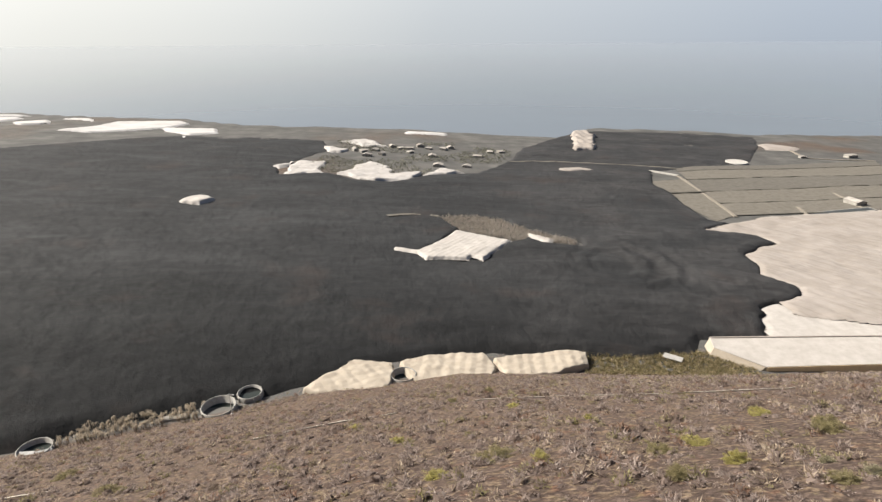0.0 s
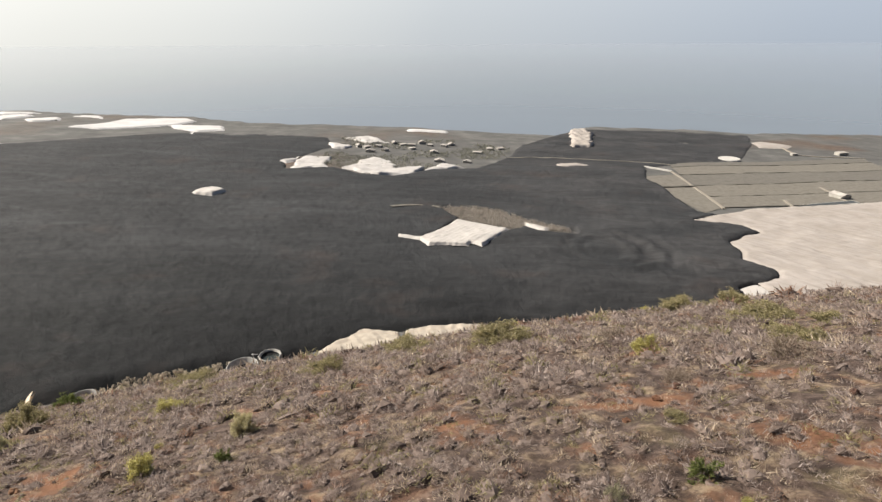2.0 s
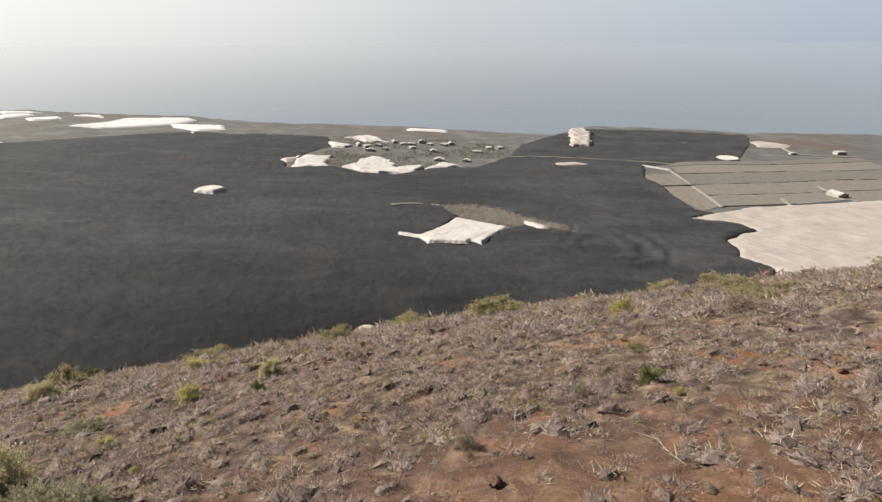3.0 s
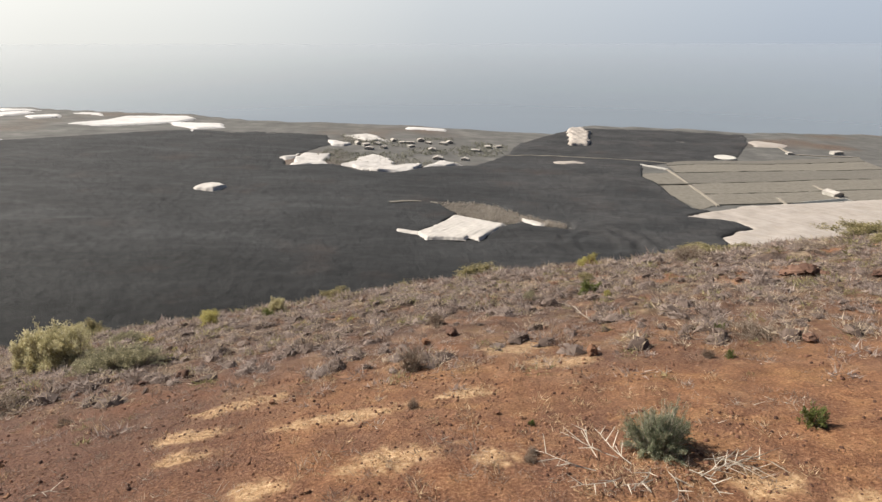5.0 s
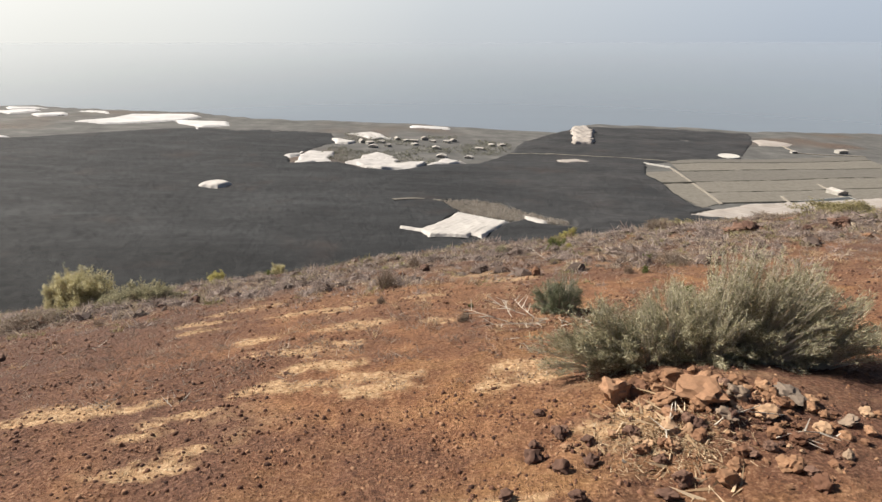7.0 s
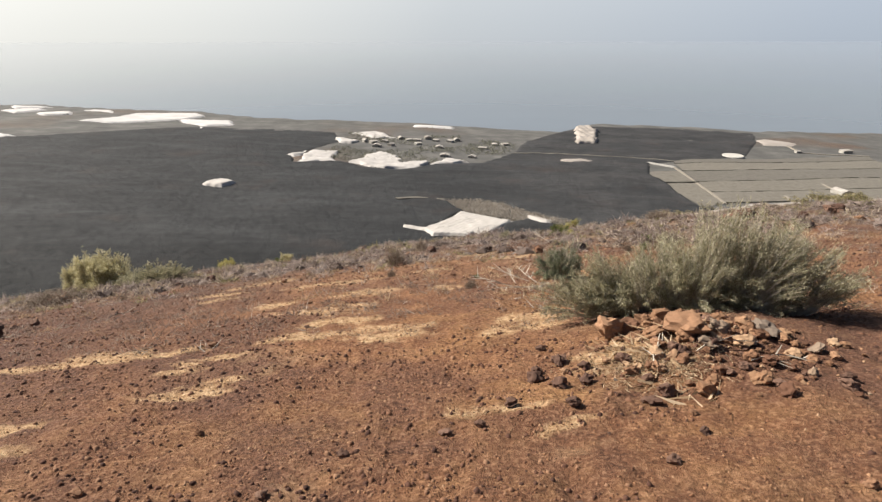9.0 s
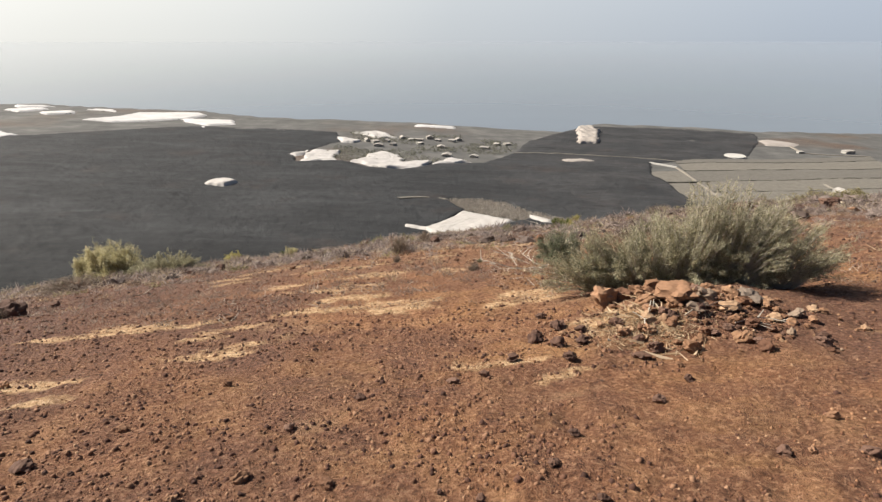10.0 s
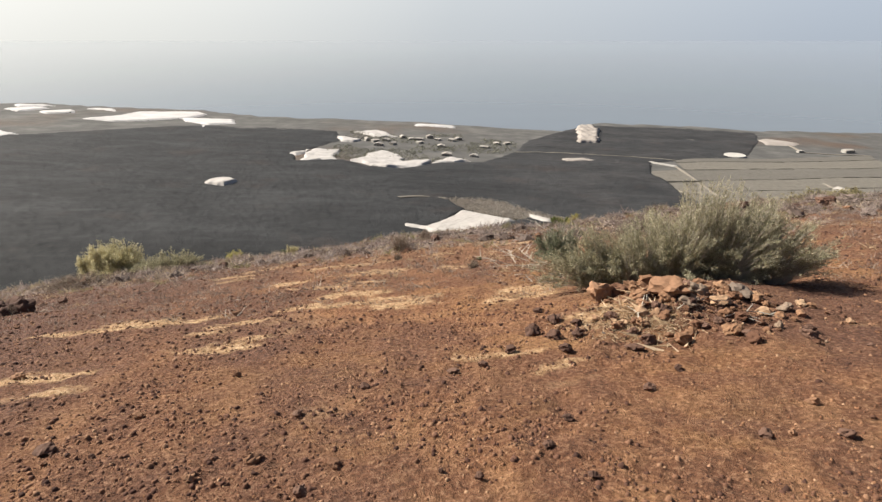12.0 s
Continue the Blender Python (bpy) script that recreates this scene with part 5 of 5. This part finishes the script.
# withered banana plants between the tanks and the lava
banana_spots = []
rng = random.Random(8)
while len(banana_spots) < 150:
    k = rng.random()
    x, y = -121 + 40 * k + rng.uniform(-2, 2), 187 + 19 * k + rng.uniform(-7, 9) * (1 - 0.3 * k)
    if lava_depth(np.array([x]), np.array([y]))[0] < 8 and math.hypot(x + 77, y - 207) > 7 and math.hypot(x + 125, y - 182) > 6.5:
        banana_spots.append((x, y))
first = None
for x, y in banana_spots:
    m = Matrix.Translation((x, y, soil_at(x, y) - 0.1)) @ Matrix.Rotation(rng.uniform(0, 6.28), 4, "Z")
    if first is None:
        first = thing("banana_plant", x, y, 0, "withered brown banana plant in a dead plantation", "banana plant", "dead banana plantation")
        rnd = np.random.default_rng(4)
        path = np.stack([np.zeros(5), 0.1 * np.linspace(0, 1, 5) ** 2, np.linspace(0, 2.2, 5)], 1)[None]
        v, f = stalks(path, 0.16, 0.10)
        piece("trunk", mesh_from("trunk", v, f, STEM), first)
        for k in range(8):
            a = k * 0.785 + rnd.uniform(-0.3, 0.3)
            t = np.linspace(0, 1, 6)
            reach_, rise = rnd.uniform(0.7, 1.3), rnd.uniform(0.1, 0.7)
            mid = np.stack([reach_ * t * math.cos(a), reach_ * t * math.sin(a), 2.3 + 1.6 * rise * np.sin(t * 2.6) - 1.5 * t * t], 1)
            side = np.array([-math.sin(a), math.cos(a), 0.0]) * 0.10
            wide = np.sin(np.clip(t, 0.08, 0.98) * math.pi)[:, None]
            v = np.stack([mid - side * wide, mid + np.array([0, 0, -0.03]), mid + side * wide], 1).reshape(-1, 3)
            piece("leaf", mesh_from("leaf", v, grid_faces(6, 3), DRY_LEAF), first)
        first.matrix_world = m
    else:
        copy_thing(first, m)

# plants among the nets and on the isle
WITHERED = tinted("withered_plantation", [(0.0, (0.30, 0.265, 0.225)), (0.6, (0.48, 0.43, 0.375)), (1.0, (0.66, 0.60, 0.53))], 0.1, veil=0.4)
p, rnd = scatter(7000, 405, 485, (80, 0.05), 1.0, 311, lambda x, y: (inside([(3, 481), (16, 441), (54, 422), (63, 415), (71, 430), (84, 417), (107, 409), (109, 420), (88, 432), (72, 448), (52, 476), (36, 481)], x, y) > 0.5).astype(float))
scrub("dead_plantation", "grey withered plantation on the bare isle", WITHERED, p, rnd.uniform(1.5, 3.0, len(p)), 14, 0.14, 312, 1.2, heap=0.9)
rnd = np.random.default_rng(315)
p = np.stack([rnd.uniform(-140, 110, 2600), rnd.uniform(655, 905, 2600)], 1)
p = p[(lava_depth(p[:, 0], p[:, 1]) < -4) & (fbm(p[:, 0], p[:, 1], 60, 3, 66) > 0.04)]
scrub("garden_greenery", "ash-grey gardens and palms between village houses", tinted("ashy_garden_leaves", [(0.0, (0.17, 0.17, 0.13)), (0.6, (0.26, 0.26, 0.205)), (1.0, (0.42, 0.40, 0.34))], 0.05, veil=0.3), p, rnd.uniform(1.5, 3.6, len(p)), 10, 0.25, 316, 1.0, heap=0.7)
rnd = np.random.default_rng(313)
p = np.stack([rnd.uniform(62, 136, 1500), rnd.uniform(234, 258, 1500)], 1)
p = p[inside(HALL, p[:, 0], p[:, 1]) < -1.0]
scrub("weeds", "dusty green weeds at the hill's foot", tinted("dusty_weeds", [(0.0, (0.189, 0.176, 0.0878)), (0.6, (0.351, 0.292, 0.162)), (1.0, (0.513, 0.401, 0.27))], 0.2, veil=0.35), p, rnd.uniform(0.8, 2.2, len(p)), 16, 0.2, 314, 1.1)

# ---- stones ----
ROCK_RED = tinted("red_scoria", [(0.0, (0.13, 0.064, 0.040)), (0.5, (0.23, 0.122, 0.070)), (1.0, (0.34, 0.195, 0.115))], 22, single=True)
ROCK_DARK = tinted("dark_scoria", [(0.0, (0.090, 0.050, 0.037)), (0.6, (0.150, 0.085, 0.060)), (1.0, (0.21, 0.125, 0.090))], 22, single=True)
ROCK_TAN = tinted("tan_weathered_rock", [(0.0, (0.19, 0.100, 0.058)), (0.35, (0.29, 0.162, 0.092)), (0.7, (0.38, 0.235, 0.140)), (0.93, (0.46, 0.31, 0.195)), (1.0, (0.17, 0.140, 0.118))], 22, single=True)
GRAVEL = tinted("scoria_gravel", [(0.0, (0.060, 0.030, 0.022)), (0.4, (0.130, 0.062, 0.041)), (0.8, (0.225, 0.115, 0.068)), (1.0, (0.35, 0.20, 0.12))], 30)
GRIT = tinted("scoria_grit", [(0.0, (0.10, 0.044, 0.027)), (0.45, (0.23, 0.108, 0.058)), (0.8, (0.33, 0.175, 0.094)), (1.0, (0.48, 0.30, 0.18))], 40)


def rock_mesh(seed, material):
    bm = bmesh.new()
    bmesh.ops.create_icosphere(bm, subdivisions=3, radius=0.5)
    rnd = random.Random(seed)
    cut = [(Vector((rnd.gauss(0, 1), rnd.gauss(0, 1), rnd.gauss(0, 1))).normalized(), rnd.uniform(0.28, 0.42)) for _ in range(9)]
    for v in bm.verts:
        for n, d in cut:
            k = v.co.dot(n) - d
            if k > 0:
                v.co -= n * k * 0.9
        v.co *= 1 + 0.38 * noise.noise(v.co * 4.0 + Vector((seed, 0, 0))) + 0.22 * noise.noise(v.co * 9 + Vector((seed, 3, 0))) + 0.16 * noise.noise(v.co * 19 + Vector((seed, 7, 0)))
        v.co.z *= 0.8
    me = bpy.data.meshes.new("rock")
    bm.to_mesh(me)
    bm.free()
    me.materials.append(material)
    return me


ROCKS = {m.name: [rock_mesh(10 * i + j, m) for j in range(5)] for i, m in enumerate((ROCK_RED, ROCK_DARK, ROCK_TAN))}
ROCK_LABELS = {"red_scoria": "rough red scoria stone on bare soil", "dark_scoria": "small dark scoria stone on red soil", "tan_weathered_rock": "tan weathered stone in a loose pile"}


def rock(kind, x, y, size, rng, group, lift=0.0):
    ob = new("rock", rng.choice(ROCKS[kind]))
    s = size * rng.uniform(0.85, 1.15)
    ob.matrix_world = Matrix.Translation((x, y, soil_at(x, y) + 0.22 * s + lift)) @ Euler((rng.uniform(-0.4, 0.4), rng.uniform(-0.4, 0.4), rng.uniform(0, 6.28))).to_matrix().to_4x4() @ Matrix.Diagonal((s * rng.uniform(0.9, 1.35), s, s * rng.uniform(0.75, 1.0), 1))
    return tagged(ob, ROCK_LABELS[kind], "stone", group)


rng = random.Random(33)
for x, y, s in ((-2.58, 2.99, 0.15), (0.10, 3.98, 0.09), (0.35, 4.04, 0.09), (0.82, 3.03, 0.08), (1.92, 2.75, 0.10), (0.92, 5.04, 0.13), (1.86, 3.84, 0.08), (0.62, 2.67, 0.07), (-1.0, 3.3, 0.08),
                (-0.59, 3.75, 0.08), (3.30, 4.53, 0.14), (1.51, 3.49, 0.08), (-0.75, 2.36, 0.08), (0.20, 2.38, 0.06), (1.15, 5.2, 0.11), (1.35, 5.05, 0.09), (1.05, 5.6, 0.10), (2.45, 4.7, 0.11), (2.6, 4.75, 0.1), (1.8, 4.75, 0.09)):
    rock("dark_scoria", x, y, s, rng, "loose stones")
for _ in range(100):
    y = 2.2 + 11 * rng.random() ** 1.3
    x = rng.uniform(-1, 1) * (1.2 + 0.72 * y)
    rock(rng.choice(["dark_scoria", "red_scoria", "red_scoria"]), x, y, 0.03 + 0.085 * rng.random() ** 3.0, rng, "loose stones")
for _ in range(30):
    y = rng.uniform(13, 30)
    rock(rng.choice(["dark_scoria", "red_scoria"]), rng.uniform(-0.85, 0.75) * y, y, rng.uniform(0.14, 0.34), rng, "loose stones")
for _ in range(12):
    rock("dark_scoria", rng.uniform(9.5, 13.5), rng.uniform(18.2, 20.2), rng.uniform(0.25, 0.5), rng, "loose stones")
for _ in range(16):
    rock("dark_scoria", rng.gauss(-7.7, 0.55), rng.gauss(9.1, 0.5), rng.uniform(0.14, 0.4), rng, "loose stones")
# the loose pile at the foot of the great bush
for kind, x, y, size in (("red_scoria", 2.33, 5.36, 0.36), ("dark_scoria", 2.60, 5.53, 0.14), ("tan_weathered_rock", 2.65, 5.35, 0.18), ("tan_weathered_rock", 2.79, 5.14, 0.19), ("tan_weathered_rock", 2.91, 5.45, 0.15),
                         ("tan_weathered_rock", 3.08, 5.36, 0.20), ("tan_weathered_rock", 3.25, 5.34, 0.15), ("red_scoria", 2.72, 4.90, 0.14), ("red_scoria", 2.84, 4.83, 0.14), ("tan_weathered_rock", 2.63, 4.52, 0.15),
                         ("dark_scoria", 2.71, 4.44, 0.11), ("tan_weathered_rock", 2.15, 4.46, 0.18), ("red_scoria", 1.72, 5.62, 0.30), ("red_scoria", 1.92, 5.68, 0.24), ("tan_weathered_rock", 2.13, 5.85, 0.20),
                         ("tan_weathered_rock", 2.26, 5.72, 0.22), ("tan_weathered_rock", 2.04, 5.39, 0.15), ("dark_scoria", 2.14, 5.09, 0.12), ("dark_scoria", 0.88, 4.88, 0.17), ("dark_scoria", 1.05, 4.67, 0.12),
                         ("dark_scoria", 1.07, 4.31, 0.11), ("dark_scoria", 0.61, 4.37, 0.11), ("dark_scoria", 3.20, 4.37, 0.15), ("dark_scoria", 1.19, 5.22, 0.09), ("red_scoria", 2.48, 5.62, 0.20), ("tan_weathered_rock", 2.75, 5.6, 0.17), ("dark_scoria", 2.45, 5.08, 0.12)):
    rock(kind, x, y, size, rng, "stones of the pile")
for _ in range(190):
    x = rng.gauss(2.45, 0.55)
    y = 5.25 - 0.25 * abs(x - 2.6) + rng.gauss(0, 0.38)
    rock(rng.choice(["tan_weathered_rock", "tan_weathered_rock", "red_scoria", "dark_scoria"]), x, y, 0.035 + 0.11 * rng.random() ** 2.2, rng, "stones of the pile")

# grit and clods strewn over the bare soil
def gravel(label, material, n, far, small, spread, power, seed, cluster):
    rnd = np.random.default_rng(seed)
    y = 1.6 + far * rnd.random(n) ** 1.4
    x = rnd.uniform(-1, 1, n) * (1.3 + 0.8 * y)
    on = rnd.random(n) < np.clip(0.45 + cluster * fbm(x, y, 1.1, 4, seed + 1) + 0.25 * smooth(1, -4, x) * (cluster > 1), 0.03, 1)
    x, y = x[on], y[on]
    n = len(x)
    size = (small + spread * rnd.random(n) ** power) * (0.75 + 0.06 * y)
    c = np.column_stack([x, y, soil(x, y) + 0.2 * size])
    a = np.arange(4) * np.pi / 2
    pebble = np.concatenate([np.stack([np.cos(a), np.sin(a), 0 * a - 0.5], 1), np.stack([0.62 * np.cos(a + 0.5), 0.62 * np.sin(a + 0.5), 0 * a + 0.5], 1)])
    v = pebble[None] * rnd.uniform(0.75, 1.15, (n, 8, 1)) * np.array([1.15, 1.0, 0.95]) + rnd.normal(size=(n, 8, 3)) * 0.13
    a = rnd.uniform(0, 6.28, n)
    ca, sa = np.cos(a)[:, None], np.sin(a)[:, None]
    v = np.stack([v[..., 0] * ca - v[..., 1] * sa, v[..., 0] * sa + v[..., 1] * ca, v[..., 2]], -1) * size[:, None, None] + c[:, None]
    tri = np.array([(0, 1, 4), (1, 5, 4), (1, 2, 5), (2, 6, 5), (2, 3, 6), (3, 7, 6), (3, 0, 7), (0, 4, 7), (4, 5, 6), (4, 6, 7)])
    f = (tri[None] + 8 * np.arange(n)[:, None, None]).reshape(-1, 3)
    tagged(new("gravel", mesh_from("gravel", v.reshape(-1, 3), f, material, True)), label, "gravel", kind="stuff")


gravel("fine reddish and tan grit strewn over bare soil", GRIT, 27000, 9.0, 0.0045, 0.0105, 2.2, 71, 0.6)
gravel("crumbly brown scoria clods strewn over bare soil", GRAVEL, 26000, 12.0, 0.007, 0.020, 3.2, 74, 2.2)

HEAP = (1.95, 4.95)
# bleached straw and dead twigs before the pile and by the smaller bush
rnd = np.random.default_rng(81)
p = np.stack([rnd.normal(HEAP[0], 0.30, 360), rnd.normal(HEAP[1], 0.16, 360)], 1)
scrub("straw_litter", "bleached straw and bark litter before the stone pile", STRAW, p, rnd.uniform(0.05, 0.14, len(p)), 14, 0.09, 82, 0.4, heap=0.3, lie=0.2)
p = np.stack([rnd.normal(1.92, 0.26, 40), rnd.normal(5.05, 0.24, 40)], 1)
scrub("leaf_litter", "long bleached dead leaves fallen before the stone pile", STRAW, p, rnd.uniform(0.12, 0.24, len(p)), 8, 0.13, 85, 0.3, (0.6, 1.2), 0.5, heap=0.35, lie=0.12)
p = np.stack([rnd.uniform(-6, 4, 16000), rnd.uniform(3.5, 14, 16000)], 1)
p = p[straw(p[:, 0], p[:, 1]) > 0.35]
scrub("straw_patch", "short bleached straw in patches on red soil", STRAW, p, rnd.uniform(0.02, 0.07, len(p)), 14, 0.12, 84, 0.5)
p = np.stack([rnd.normal(1.75, 0.5, 90), rnd.normal(8.75, 0.22, 90)], 1)
scrub("straw_litter", "pale straw litter round a small bush", STRAW, p, rnd.uniform(0.05, 0.16, len(p)), 22, 0.07, 83, 0.3)


def dead_branch(x, y, length, turn, seed):
    rnd = np.random.default_rng(seed)
    t = np.linspace(0, 1, 6)
    main = np.stack([length * t, 0.08 * length * np.sin(t * 4), 0.03 + 0.12 * length * np.sin(t * 2.4)], 1)
    rows = [main]
    for k in range(5):
        s = main[1 + k % 4]
        d = np.array([rnd.uniform(0.1, 0.35), rnd.uniform(-0.35, 0.35), rnd.uniform(-0.02, 0.2)]) * length
        rows.append(s + d * t[:, None] ** 0.9)
    v, f = stalks(np.stack(rows), 0.0075, 0.0025)
    ob = new("dead_branch", mesh_from("dead_branch", v, f, PALE_BARK))
    ob.matrix_world = pose(x, y, soil_at(x, y), 0, 0, turn)
    return tagged(ob, "bleached dead branch lying on red soil", "branch", "dead branches")


for k, (x, y, l, a) in enumerate(((1.2, 8.9, 0.7, 160), (1.4, 8.7, 0.6, 200), (1.6, 8.95, 0.6, 120), (1.5, 9.1, 0.7, 150), (1.75, 8.8, 0.5, 230), (1.9, 8.7, 0.55, 260), (2.15, 8.75, 0.5, 290), (2.4, 8.95, 0.6, -30), (2.2, 8.6, 0.7, 5), (1.3, 9.2, 0.5, 95), (1.7, 8.6, 0.4, 200), (2.55, 8.75, 0.5, 12), (2.5, 8.9, 0.7, -10), (2.3, 8.6, 0.6, 20), (2.3, 5.0, 0.45, 15), (1.9, 4.9, 0.4, 60), (2.7, 4.85, 0.5, -8), (0.6, 18.3, 0.5, 70), (-5.6, 9.4, 0.5, 10), (3.1, 15.6, 0.8, 120), (12.2, 17.2, 1.2, 20), (12.6, 17.0, 1.0, 5))):
    dead_branch(x, y, l, a, 90 + k)
